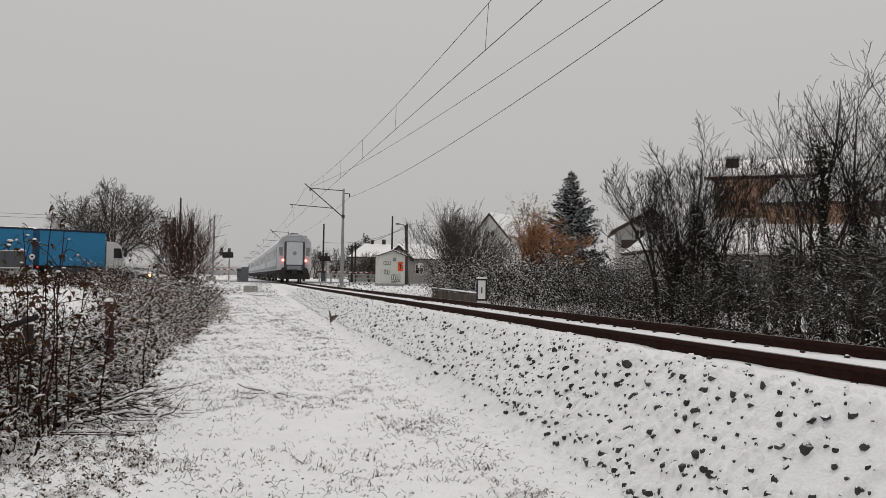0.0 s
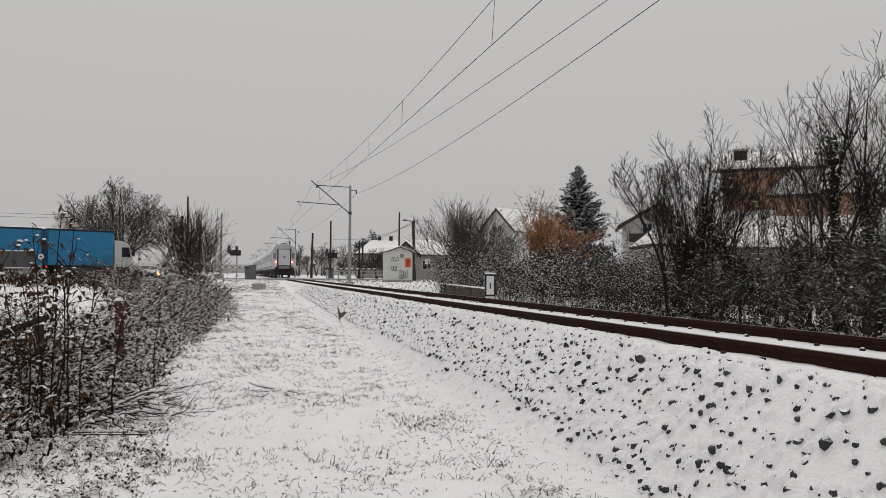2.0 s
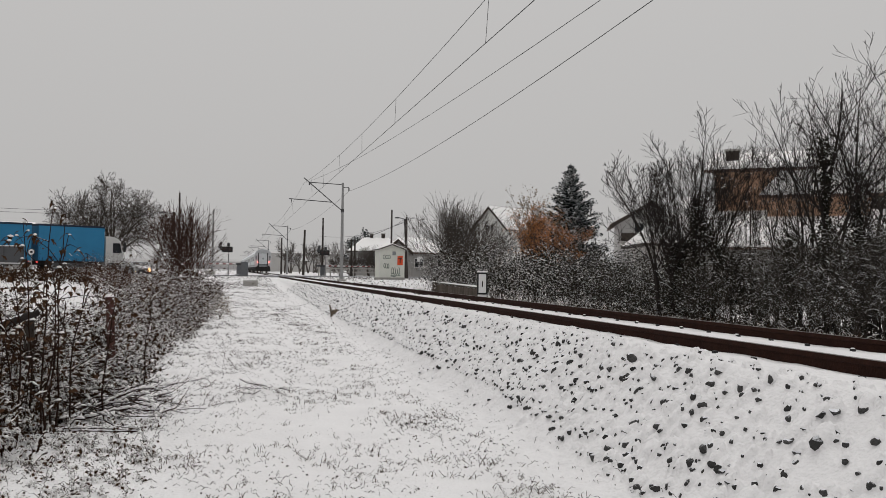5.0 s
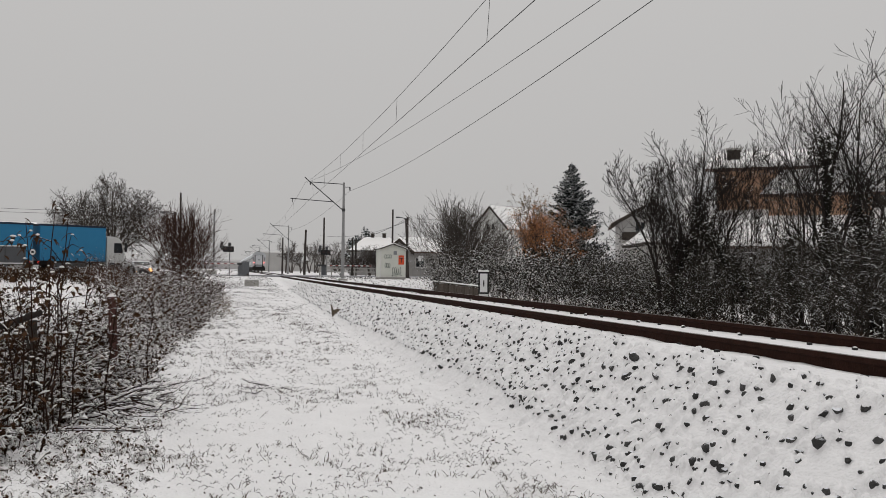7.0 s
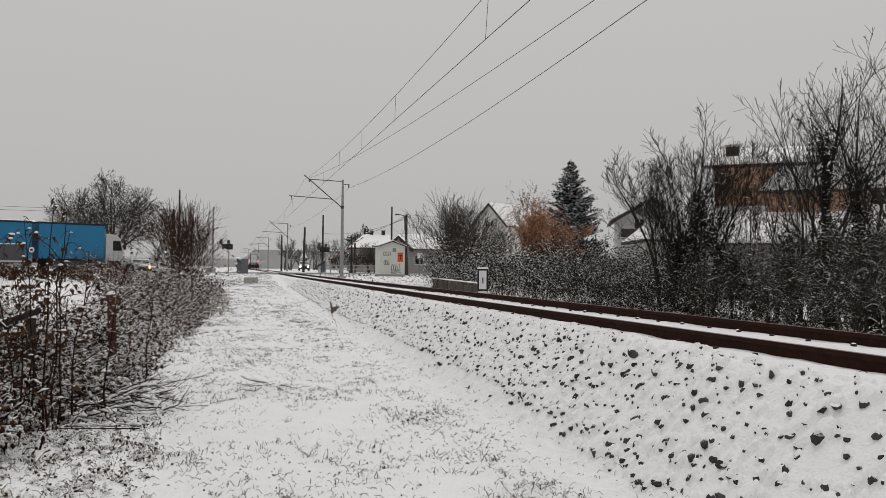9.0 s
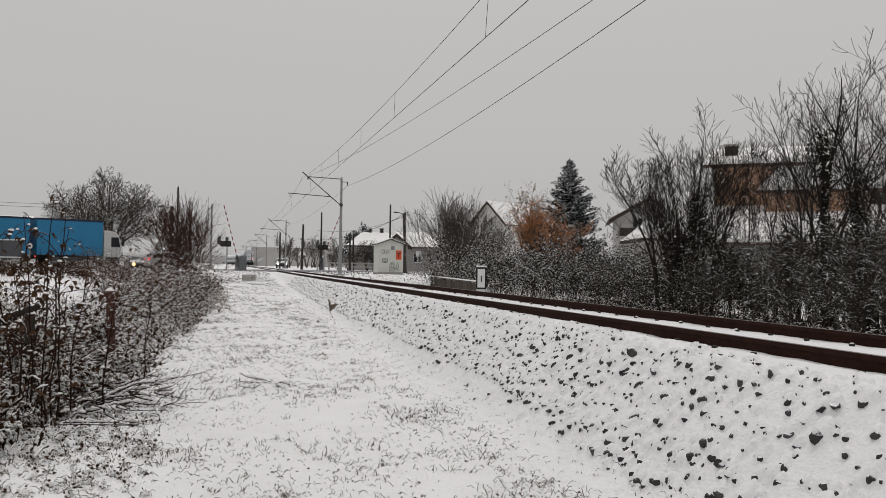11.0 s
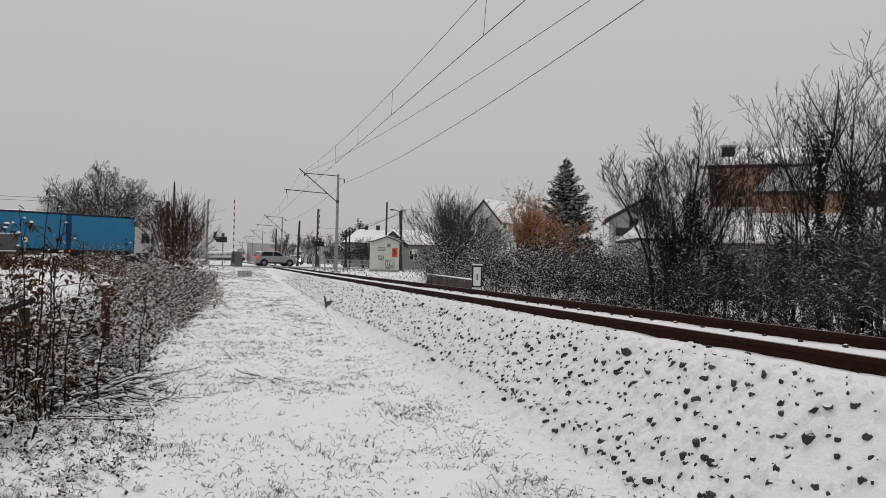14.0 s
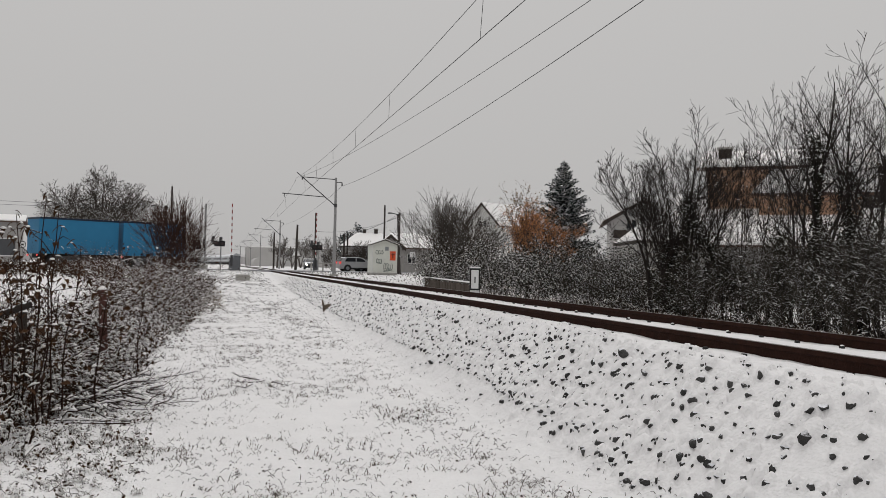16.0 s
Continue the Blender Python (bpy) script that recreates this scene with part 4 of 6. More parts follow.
    house(pose(16.9, 83.5, 0, 0, 0, -8), "small dark-roofed house behind the hut", 2.4, 6, 2.7, 3.75, GREYWALL, over=0.35, snow_t=0.03)
    house(pose(-24.6, 98, 0, 0, 0, 10), "grey roadside house behind the lorry", 8, 7, 4.6, 5.3, GREYWALL, over=0.4, snow_t=0.1, gable_front=False)
    house(pose(22.4, 92, 0, 0, 0, -8), "low grey house behind the orchard trees", 6.5, 6, 2.8, 4.3, GREYWALL, over=0.4, snow_t=0.1, gable_front=False, wins=((-1.8, -0.8, 1.0, 2.1), (0.8, 1.8, 1.0, 2.1)))
    # long halls in the distance
    h = empty("warehouse", pose(21, 285, 0), "long flat-roofed hall in the distance with haze-pale walls", "hall")
    # distance haze is mixed into this wall colour
    part("wall", box(-12, 18, 0, 20, -1, 6.2), HAZYWALL, h)
    part("roof", box(-12.3, 18.3, -0.3, 20.3, 6.2, 6.6), SNOWCAP, h)
    g = empty("greenhouse", pose(12.0, 255, 0), "low pale arched hall beside the line", "hall")
    arc = [(math.cos(a) * 2.2, math.sin(a) * 2.6) for a in np.linspace(0, math.pi, 13)]
    part("shell", prism(arc, 0, 30, "y"), HAZYWALL, g)


make_houses()


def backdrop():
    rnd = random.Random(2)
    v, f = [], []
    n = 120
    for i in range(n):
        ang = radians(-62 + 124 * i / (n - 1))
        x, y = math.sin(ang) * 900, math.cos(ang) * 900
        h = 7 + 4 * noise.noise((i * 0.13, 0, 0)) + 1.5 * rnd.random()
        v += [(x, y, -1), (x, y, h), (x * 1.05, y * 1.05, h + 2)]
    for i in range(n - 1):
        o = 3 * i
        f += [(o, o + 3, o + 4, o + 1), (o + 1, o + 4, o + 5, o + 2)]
    tagged(grow("backdrop", v, f, HILL), "low wooded rise on the horizon, its haze painted in", "distance", kind="structure")


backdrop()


# ---- bare plants ----
def rand_dir(rnd):
    return Vector((rnd.gauss(0, 1), rnd.gauss(0, 1), rnd.gauss(0, 1))).normalized()


def limb(v, f, rnd, p, d, length, r, depth, split, spread, rise, wob=0.22, tips=None, steps=4, shrink=0.62, minr=0.004):
    """One limb with its side branches, down to twigs."""
    pts, radii = [p.copy()], [r]
    step = length / steps
    for i in range(steps):
        d = (d + rand_dir(rnd) * wob + Vector((0, 0, rise))).normalized()
        p = p + d * step
        pts.append(p.copy())
        radii.append(max(minr, r * (1 - 0.75 * (i + 1) / steps)))
        if depth > 0:
            for _ in range(split if i else max(1, split - 1)):
                if rnd.random() < 0.8:
                    side = (d + rand_dir(rnd) * spread).normalized()
                    limb(v, f, rnd, p, side, length * shrink * rnd.uniform(0.6, 1.1), max(minr, radii[-1] * 0.65), depth - 1, split, spread, rise, wob, tips,
                         3 if depth > 1 else 2, shrink, minr)
    tube(v, f, pts, radii, 5 if r > 0.05 else 3)
    if tips is not None:
        tips.append(p.copy())


def leaf(v, f, p, rnd, size, flat=0.5):
    """A folded leaf: two triangles pairs along a rib."""
    a = rand_dir(rnd)
    a.z *= flat
    a.normalize()
    n = rand_dir(rnd)
    n.z = abs(n.z) + 0.4
    b = a.cross(n).normalized() * size * 0.35
    n = b.cross(a).normalized() * size * 0.12
    base = len(v)
    v.extend([tuple(p), tuple(p + a * size * 0.5 + b + n), tuple(p + a * size), tuple(p + a * size * 0.5 - b + n), tuple(p + a * size * 0.5 - n * 0.4)])
    f.extend([(base, base + 4, base + 1), (base + 4, base + 2, base + 1), (base, base + 3, base + 4), (base + 4, base + 3, base + 2)])


def branch(v, f, rnd, p, d, length, r, depth, kids, angle, rise, curl, minr, tips, start=0.2, bend=None):
    """A bough that bends one way as it grows, with boughs turning off it all round."""
    n = max(4, min(10, int(length / 0.11)))
    bend = rand_dir(rnd) * curl if bend is None else bend
    pts, dirs, radii = [p.copy()], [d.copy()], [r]
    for i in range(n):
        d = (d + bend / n + Vector((0, 0, rise / n)) + rand_dir(rnd) * 0.07).normalized()
        p = p + d * length / n
        pts.append(p.copy())
        dirs.append(d.copy())
        radii.append(max(minr, r * (1 - 0.86 * (i + 1) / n)))
    tube(v, f, pts, radii, 6 if r > 0.03 else 3)
    tips.append(pts[-1])
    if depth <= 0:
        return
    turn = rnd.uniform(0, 6.28)
    count = max(2, int(kids * rnd.uniform(0.75, 1.25)))
    for k in range(count):
        s = start + (0.86 - start) * (k + rnd.random()) / count
        i = min(n - 1, int(s * n))
        q, e = pts[i].lerp(pts[i + 1], s * n - i), dirs[i + 1]
        turn += 2.4 + rnd.uniform(-0.5, 0.5)
        side = e.cross(Vector((0.3, 0.2, 0.9)) if abs(e.z) < 0.9 else Vector((1, 0.1, 0))).normalized()
        side = side * math.cos(turn) + side.cross(e) * math.sin(turn)
        a = radians(angle) * rnd.uniform(0.7, 1.3)
        branch(v, f, rnd, q, (e * math.cos(a) + side * math.sin(a)).normalized(), length * rnd.uniform(0.40, 0.68) * (1.12 - 0.6 * s), max(minr, radii[i] * 0.6),
               depth - 1, kids * 0.66, angle, rise, curl, minr, tips)


def coppice(name, m, label, seed, stems, depth=3, kids=9, angle=38, rise=0.35, curl=0.45, minr=0.0045, material=BARK, snowy=0.05, group="bare trees", early=0.16):
    """A tree of one or more stems that lean early or late; each: foot x, foot y, lean across, lean away, length, radius."""
    rnd = random.Random(seed)
    t = empty(name, m, label, "tree", group)
    v, f, tips = [], [], []
    for x, y, lx, ly, length, r in stems:
        tv, tf = [], []
        p, d = Vector((x, y, -0.15)), Vector((lx * early, ly * early, 1)).normalized()
        k = 0.28 * length
        q = p + d * k
        tube(tv, tf, [p, (p + q) / 2 + rand_dir(rnd) * 0.03, q], [r * 1.12, r * 1.04, r], 7)
        grow("trunk", tv, tf, material, t, smooth=True)
        branch(v, f, rnd, q, d, length - k, r, depth, kids, angle, rise, curl, minr, tips, 0.05, Vector((lx, ly, 0)) * (1.3 - early) + rand_dir(rnd) * 0.2)
    crown = grow("crown", v, f, material, t, "bare branches with a dusting of snow", smooth=True)
    if snowy:
        sv, sf = [], []
        for p in tips:
            if rnd.random() < snowy:
                clump(sv, sf, p, rnd, rnd.uniform(0.01, 0.022))
        tagged(grow("snow", sv, sf, SNOWCAP, crown, "clinging snow"), kind="stuff")
    return t


def tree(name, m, label, seed, height, r, depth, split, spread, rise, material=BARK, stems=1, lean=0.25, shrink=0.62, minr=0.006, category="tree", trunk=0.3,
         leaves=None, leafsize=0.1, per_tip=3, snowy=0.0, group="bare trees", first=None, wob=0.22):
    rnd = random.Random(seed)
    height *= 0.74
    t = empty(name, m, label, category, group)
    v, f, tips = [], [], []
    for s in range(stems):
        d = Vector((rnd.gauss(0, lean), rnd.gauss(0, lean), 1)).normalized()
        if first:
            d = Vector(first[s % len(first)]).normalized()
        p = Vector((rnd.gauss(0, 0.12) * (stems > 1) * height * 0.2, rnd.gauss(0, 0.12) * (stems > 1) * height * 0.2, -0.15))
        vt, ft = [], []
        q = p + d * height * trunk
        tube(vt, ft, [p, (p + q) / 2 + rand_dir(rnd) * height * 0.01, q], [r, r * 0.88, r * 0.8], 8)
        grow("trunk", vt, ft, material, t, smooth=True)
        limb(v, f, rnd, q, d, height * (1 - trunk) * 0.75, r * 0.78, depth, split, spread, rise, wob, tips=tips, shrink=shrink, minr=minr, steps=5)
    cr = grow("crown", v, f, material, t, "bare branches with a dusting of snow", smooth=True)
    if leaves:
        lv, lf = [], []
        for p in tips:
            for _ in range(per_tip):
                leaf(lv, lf, p + rand_dir(rnd) * leafsize * rnd.uniform(0.3, 2.0), rnd, leafsize * rnd.uniform(0.6, 1.3))
        tagged(grow("foliage", lv, lf, leaves, cr, "clinging withered leaves"), kind="stuff")
    if snowy:
        sv, sf = [], []
        for p in tips:
            if rnd.random() < snowy:
                clump(sv, sf, p + rand_dir(rnd) * 0.05, rnd, rnd.uniform(0.012, 0.035))
        tagged(grow("snow", sv, sf, SNOWCAP, cr, "clinging snow"), kind="stuff")
    return t


BOUGHS = [(0.0, 0.0, math.cos(k * 2.4) * w * 0.85, math.sin(k * 2.4) * w * 0.85, 10.2 - 0.2 * w, 0.15) for k, w in enumerate((0.1, 0.4, 0.7, 0.9, 1.1, 1.3, 1.5, 1.7, 1.9, 2.1, 2.3, 2.5, 1.2, 0.6, 2.0))]
WALNUT = coppice("walnut_tree", pose(-14.7, 117, 2.0), "large bare round-crowned tree behind the road", 5, BOUGHS, depth=3, kids=11.5, angle=46, rise=0.12, curl=0.8, minr=0.021, material=TWIGGREY, snowy=0, early=0.75)
part("bole", rod((0, 0, -3.0), (0, 0, 0.6), 0.5, 0.4, 10), TWIGGREY, WALNUT)
tree("bare_shrub", pose(-1.75, 39.5, -0.75), "tall reddish leafless shrub", 11, 4.8, 0.026, 2, 3, 0.45, 0.06, TWIGRED, stems=26, lean=0.24, minr=0.006, category="shrub", trunk=0.2, group="bare shrubs", snowy=0.03)
tree("bare_shrub", pose(13.4, 48.1, -0.4), "dense rounded leafless shrub", 12, 5.3, 0.026, 3, 2, 0.42, 0.03, BARKPALE, stems=46, lean=0.34, minr=0.007, category="shrub", trunk=0.15, group="bare shrubs", snowy=0.03)
tree("beech_tree", pose(17.0, 44.5, -0.4), "small tree with rusty orange withered leaves", 13, 5.0, 0.06, 3, 3, 0.55, 0.05, BARKPALE, stems=9, lean=0.36, leaves=ORANGELEAF, leafsize=0.055, per_tip=5, group="leafy trees")
tree("birch_tree", pose(19.7, 52.5, -0.4), "slender tree with tan withered leaves", 14, 6.9, 0.08, 3, 2, 0.5, 0.06, BARKPALE, stems=4, lean=0.28, leaves=TANLEAF, leafsize=0.11, per_tip=4, group="leafy trees")
# lean: u is across the line of sight, w along it
def fan(stems):
    return [(0.968 * a + 0.25 * b, -0.25 * a + 0.968 * b, 0.968 * u + 0.25 * w, -0.25 * u + 0.968 * w, h, r) for a, b, u, w, h, r in stems]


coppice("hazel_tree", pose(10.7, 17.6, -0.6), "spreading multi-stemmed bare tree with fine curved twigs", 21,
        fan([(-0.75, 0, -0.66, 0.1, 4.0, 0.036), (-0.7, 0.3, -0.4, -0.1, 4.0, 0.032), (-0.5, -0.2, -0.55, -0.25, 3.6, 0.028), (-0.1, 0.2, -0.3, 0.2, 4.2, 0.034),
             (0.0, 0, -0.05, -0.1, 4.5, 0.042), (0.2, 0.4, 0.2, 0.25, 4.4, 0.034), (0.4, -0.1, 0.35, -0.1, 4.3, 0.03), (0.55, 0.3, 0.1, 0.1, 4.0, 0.03), (-0.3, 0.5, -0.15, 0.3, 4.0, 0.03),
             (0.3, 0.2, 0.0, -0.2, 3.4, 0.026), (-0.4, 0.1, -0.35, 0.1, 3.2, 0.026)]), kids=11.5, angle=38, curl=0.7, rise=0.55)
coppice("hazel_tree", pose(11.4, 16.6, -0.6), "bare multi-stemmed tree in the hedge", 22,
        fan([(-0.3, 0, -0.1, 0, 3.3, 0.022), (0.1, 0, 0.04, 0.1, 3.7, 0.024), (0.5, 0.1, 0.1, -0.1, 3.9, 0.022), (0.9, 0.3, 0.0, 0.1, 3.6, 0.025), (1.2, 0.2, -0.1, 0.1, 3.9, 0.025), (1.5, 0.6, 0.08, 0.2, 4.0, 0.024)]), kids=8, angle=32, curl=0.7, rise=0.5)
HEDGE_TREES = [(12.0, 14.7, 31, [(0, 0, -0.02, 0, 5.4, 0.065), (0.1, 0.1, -0.45, 0.1, 4.6, 0.034), (0.15, 0, 0.35, 0, 4.9, 0.04)]),
               (13.0, 14.9, 32, [(0, 0, 0.0, 0, 5.1, 0.055), (0.1, 0.1, -0.3, -0.1, 4.7, 0.034), (0.2, 0, 0.4, 0, 4.9, 0.04)]),
               (12.7, 13.8, 33, [(0, 0, 0.06, 0, 5.2, 0.05), (-0.2, 0, -0.25, 0.1, 4.6, 0.034)]),
               (12.9, 16.6, 34, [(0, 0, -0.06, 0, 4.7, 0.034), (0.2, 0, 0.15, 0.1, 4.8, 0.034)]),
               (13.6, 12.6, 35, [(0, 0, 0, 0, 5.4, 0.06), (0.3, 0.2, -0.3, 0, 5.0, 0.04)])]
for x, y, sd, stems in HEDGE_TREES:
    coppice("hedge_tree", pose(x, y, -0.6), "tall bare hedge tree with upright curving boughs", sd, [(a, b, c, d, h * 1.03, r) for a, b, c, d, h, r in fan(stems)], kids=8.8, angle=42, rise=0.6, curl=0.7)


def spruce(x, y, h):
    rnd = random.Random(3)
    t = empty("spruce_tree", pose(x, y, -0.2), "dark green spruce dusted with snow", "tree", "conifers")
    part("trunk", rod((0, 0, 0), (0, 0, h), 0.16, 0.02), BARK, t)
    v, f, bv, bf = [], [], [], []
    z = 1.2
    while z < h - 0.2:
        k = (h - z) / h
        n = int(7 + 9 * k)
        for i in range(n):
            a = rnd.uniform(0, 6.28)
            L = (0.10 + 3.7 * k ** 0.85) * rnd.uniform(0.4, 1.12)
            d = Vector((math.cos(a), math.sin(a), rnd.uniform(-0.35, 0.12) + 0.35 * (1 - k)))
            pts = [Vector((0, 0, z)), Vector((0, 0, z)) + d * L * 0.5 + Vector((0, 0, -0.10 * L)), Vector((0, 0, z)) + d * L + Vector((0, 0, 0.10 * L))]
            tube(bv, bf, pts, [0.03, 0.02, 0.006], 3)
            m = int(24 + L * 52)
            for j in range(m):
                s = rnd.uniform(0.15, 1)
                p = pts[0].lerp(pts[1], s * 2) if s < 0.5 else pts[1].lerp(pts[2], s * 2 - 1)
                q = (d + rand_dir(rnd) * 0.9).normalized()
                q.z -= 0.25
                e = p + q * rnd.uniform(0.18, 0.38) * (0.3 + 0.8 * k)
                sd = q.cross(Vector((0, 0, 1))).normalized() * 0.06
                b0 = len(v)
                v.extend([tuple(p + sd * 0.5), tuple(p - sd * 0.5), tuple((p + e) / 2 - sd + Vector((0, 0, 0.02))), tuple(e), tuple((p + e) / 2 + sd + Vector((0, 0, 0.02)))])
                f.extend([(b0, b0 + 1, b0 + 2), (b0, b0 + 2, b0 + 4), (b0 + 2, b0 + 3, b0 + 4)])
        z += rnd.uniform(0.10, 0.19)
    c = grow("crown", bv, bf, BARK, t)
    grow("foliage", v, f, NEEDLE, c, "dark needles dusted with snow")


spruce(23.9, 55.7, 8.75)
tree("pine_tree", pose(18.3, 121, 0), "distant dark green pine tree", 41, 6.9, 0.12, 3, 2, 0.7, 0.02, BARK, leaves=NEEDLEHAZE, leafsize=0.30, per_tip=15, group="conifers")
tree("pine_tree", pose(20.6, 122, 0), "distant dark green pine tree", 42, 7.1, 0.12, 3, 2, 0.7, 0.02, BARK, leaves=NEEDLEHAZE, leafsize=0.30, per_tip=15, group="conifers")
tree("orchard_tree", pose(17.5, 64, -0.1), "small bare orchard tree", 43, 4.2, 0.10, 3, 3, 0.7, 0.02, BARK, minr=0.009, stems=1)
tree("orchard_tree", pose(16.6, 99, 0), "small bare orchard tree", 44, 3.8, 0.09, 3, 3, 0.7, 0.02, BARKPALE, minr=0.012, stems=2)
tree("orchard_tree", pose(20.5, 62, -0.1), "small bare orchard tree", 45, 4.6, 0.10, 3, 3, 0.7, 0.02, BARKPALE, minr=0.009, stems=2)
for k in range(6):
    rn = random.Random(160 + k)
    tree("bare_shrub", pose(12.6 + k * 1.0 + rn.uniform(-0.4, 0.4), 93 + rn.uniform(-2, 4), 0), "grey leafless shrub beyond the crossing", 160 + k, rn.uniform(2.4, 3.8), 0.04, 3, 2, 0.6, 0.03, TWIGGREY, minr=0.012, stems=6, lean=0.3, category="shrub", trunk=0.15, group="bare shrubs")
for k in range(9):
    rn = random.Random(60 + k)
    tree("bare_tree", pose(12 + k * 3.4 + rn.uniform(-1, 1), 132 + rn.uniform(-6, 14), 0), "hazy bare tree beyond the crossing", 60 + k, rn.uniform(3.5, 5.5), 0.1, 3, 2, 0.7, 0.03, BARKPALE, minr=0.02, stems=2)
for k in range(10):
    rn = random.Random(140 + k)
    tree("bare_tree", pose(9.5 + k * 1.5 + rn.uniform(-1, 1), 158 + rn.uniform(-10, 26), 0), "bare tree beyond the crossing", 140 + k, rn.uniform(4.5, 7.0), 0.12, 3, 2, 0.7, 0.03, BARKPALE, minr=0.022, stems=3)
for k in range(7):
    rn = random.Random(80 + k)
    tree("bare_tree", pose(-9 - k * 5.0 + rn.uniform(-1, 1), 118 + rn.uniform(-10, 20), 0), "bare roadside tree in the mist", 80 + k, rn.uniform(3.0, 4.6), 0.1, 3, 2, 0.75, 0.03, BARKPALE, minr=0.02, stems=3)


def snow_line(sv, sf, rnd, a, b, r):
    """Snow lying along the upper side of a twig."""
    up = Vector((0, 0, r * 1.1))
    span = (b - a).length
    part_len = min(1.0, rnd.uniform(0.05, 0.17) / max(span, 0.01))
    start = rnd.random() * (1 - part_len)
    a, b = a.lerp(b, start), a.lerp(b, start + part_len)
    m = (a + b) / 2 + Vector((rnd.gauss(0, r), rnd.gauss(0, r), r * 0.6))
    tube(sv, sf, [a + up * 0.6, m + up, b + up * 0.6], [r * 0.4, r * rnd.uniform(0.6, 1.3), r * 0.3], 4)


def thicket(name, label, spots, seed, stem_mat, leaf_mat, stem_r, leafsize, leaves_per, snow_leaf, snow_twig, arch=0.5, kids=2, upright=0.35, fat=1.0, lumps=0.0):
    """A tangle of arching stems with withered leaves; snow lies along twigs and on leaves. spots: x, y, z, height."""
    rnd = random.Random(seed)
    t = empty(name, Matrix(), label, "hedge", "hedges and thickets", kind="stuff")
    v, f, lv, lf, sv, sf = [], [], [], [], [], []
    for x, y, z, h in spots:
        p = Vector((x, y, z - 0.05))
        d = Vector((rnd.gauss(0, upright), rnd.gauss(0, upright), 1)).normalized()
        pts, rad = [p], [stem_r]
        bend = Vector((rnd.gauss(0, arch), rnd.gauss(0, arch), -rnd.random() * arch * 0.8))
        n = 5
        for i in range(n):
            d = (d + bend / n + rand_dir(rnd) * 0.13).normalized()
            p = p + d * h / n
            pts.append(p)
            rad.append(stem_r * (1 - 0.7 * (i + 1) / n))
            if abs(d.z) < 0.82 and rnd.random() < snow_twig:
                snow_line(sv, sf, rnd, pts[-2], p, (0.5 * stem_r + 0.5 * rad[-1]) * 1.3 * fat)
            if i:
                for _ in range(kids):
                    q = (d + rand_dir(rnd) * 0.9).normalized()
                    L = h * rnd.uniform(0.10, 0.28)
                    m, e = p + q * L * 0.5 + Vector((0, 0, 0.02)), p + q * L - Vector((0, 0, 0.03))
                    tube(v, f, [p, m, e], [rad[-1] * 0.6, rad[-1] * 0.45, rad[-1] * 0.3], 3)
                    if abs(q.z) < 0.75 and rnd.random() < snow_twig:
                        snow_line(sv, sf, rnd, p, m, rad[-1] * 1.2 * fat)
                        snow_line(sv, sf, rnd, m, e, rad[-1] * 1.1 * fat)
                    if rnd.random() < lumps:
                        clump(sv, sf, m, rnd, stem_r * rnd.uniform(1.5, 4.5), 0.7)
                    for _ in range(leaves_per):
                        o = p + q * L * rnd.uniform(0.2, 1.0) + rand_dir(rnd) * 0.03
                        s = leafsize * rnd.uniform(0.6, 1.4)
                        st = rnd.getstate()
                        leaf(lv, lf, o, rnd, s, 0.8)
                        if rnd.random() < snow_leaf * (0.15 + 2.6 * max(0, 0.22 + noise.noise(o * 1.2))):
                            after = rnd.getstate()
                            rnd.setstate(st)
                            leaf(sv, sf, o + Vector((0, 0, 0.004 + s * 0.07)), rnd, s * 0.9, 0.8)
                            rnd.setstate(after)
        tube(v, f, pts, rad, 3)
    grow("stems", v, f, stem_mat, t, smooth=True)
    grow("leaves", lv, lf, leaf_mat, t)
    grow("snow", sv, sf, SNOWCAP, t, "snow lying along twigs and on leaves", smooth=True)
    return t


EDGE = ((6, -2.2), (7.3, -1.9), (9, -1.72), (10.8, -1.58), (11.6, -1.3), (14.4, -1.15), (22, -0.65), (35, -0.25), (42, -0.3))


def bramble_spots(seed, n, y0, y1, hmin, hmax):
    """Spots beside the path, thinning out and lower towards its edge; the field behind stays open."""
    rnd = random.Random(seed)
    out = []
    while len(out) < n:
        y = y0 + (y1 - y0) * rnd.random()
        edge = lerp_table(y, EDGE) + 0.12 * math.sin(y * 2.1) + (0.4 * rnd.random() ** 2 if rnd.random() < 0.14 else 0)
        x = edge - abs(rnd.gauss(0, 1)) * (0.55 + y * 0.035)
        if x < -0.265 * y - 0.1 or (y > 12.5 and x < -0.135 * y - 0.1):
            continue
        if noise.noise((x * 1.7, y * 1.1, 6)) < rnd.uniform(-0.75, 0.1):
            continue
        far = min(1, (edge - x) / (0.5 + y * 0.03)) * (0.55 if y > 14 and -0.108 < x / y < -0.082 else 1)
        out.append((x, y, land(x, y), (hmin + (hmax - hmin) * rnd.random()) * (0.3 + 0.7 * far) * (0.95 + 0.6 * noise.noise((x * 1.1, y * 0.6, 4)))))
    return out


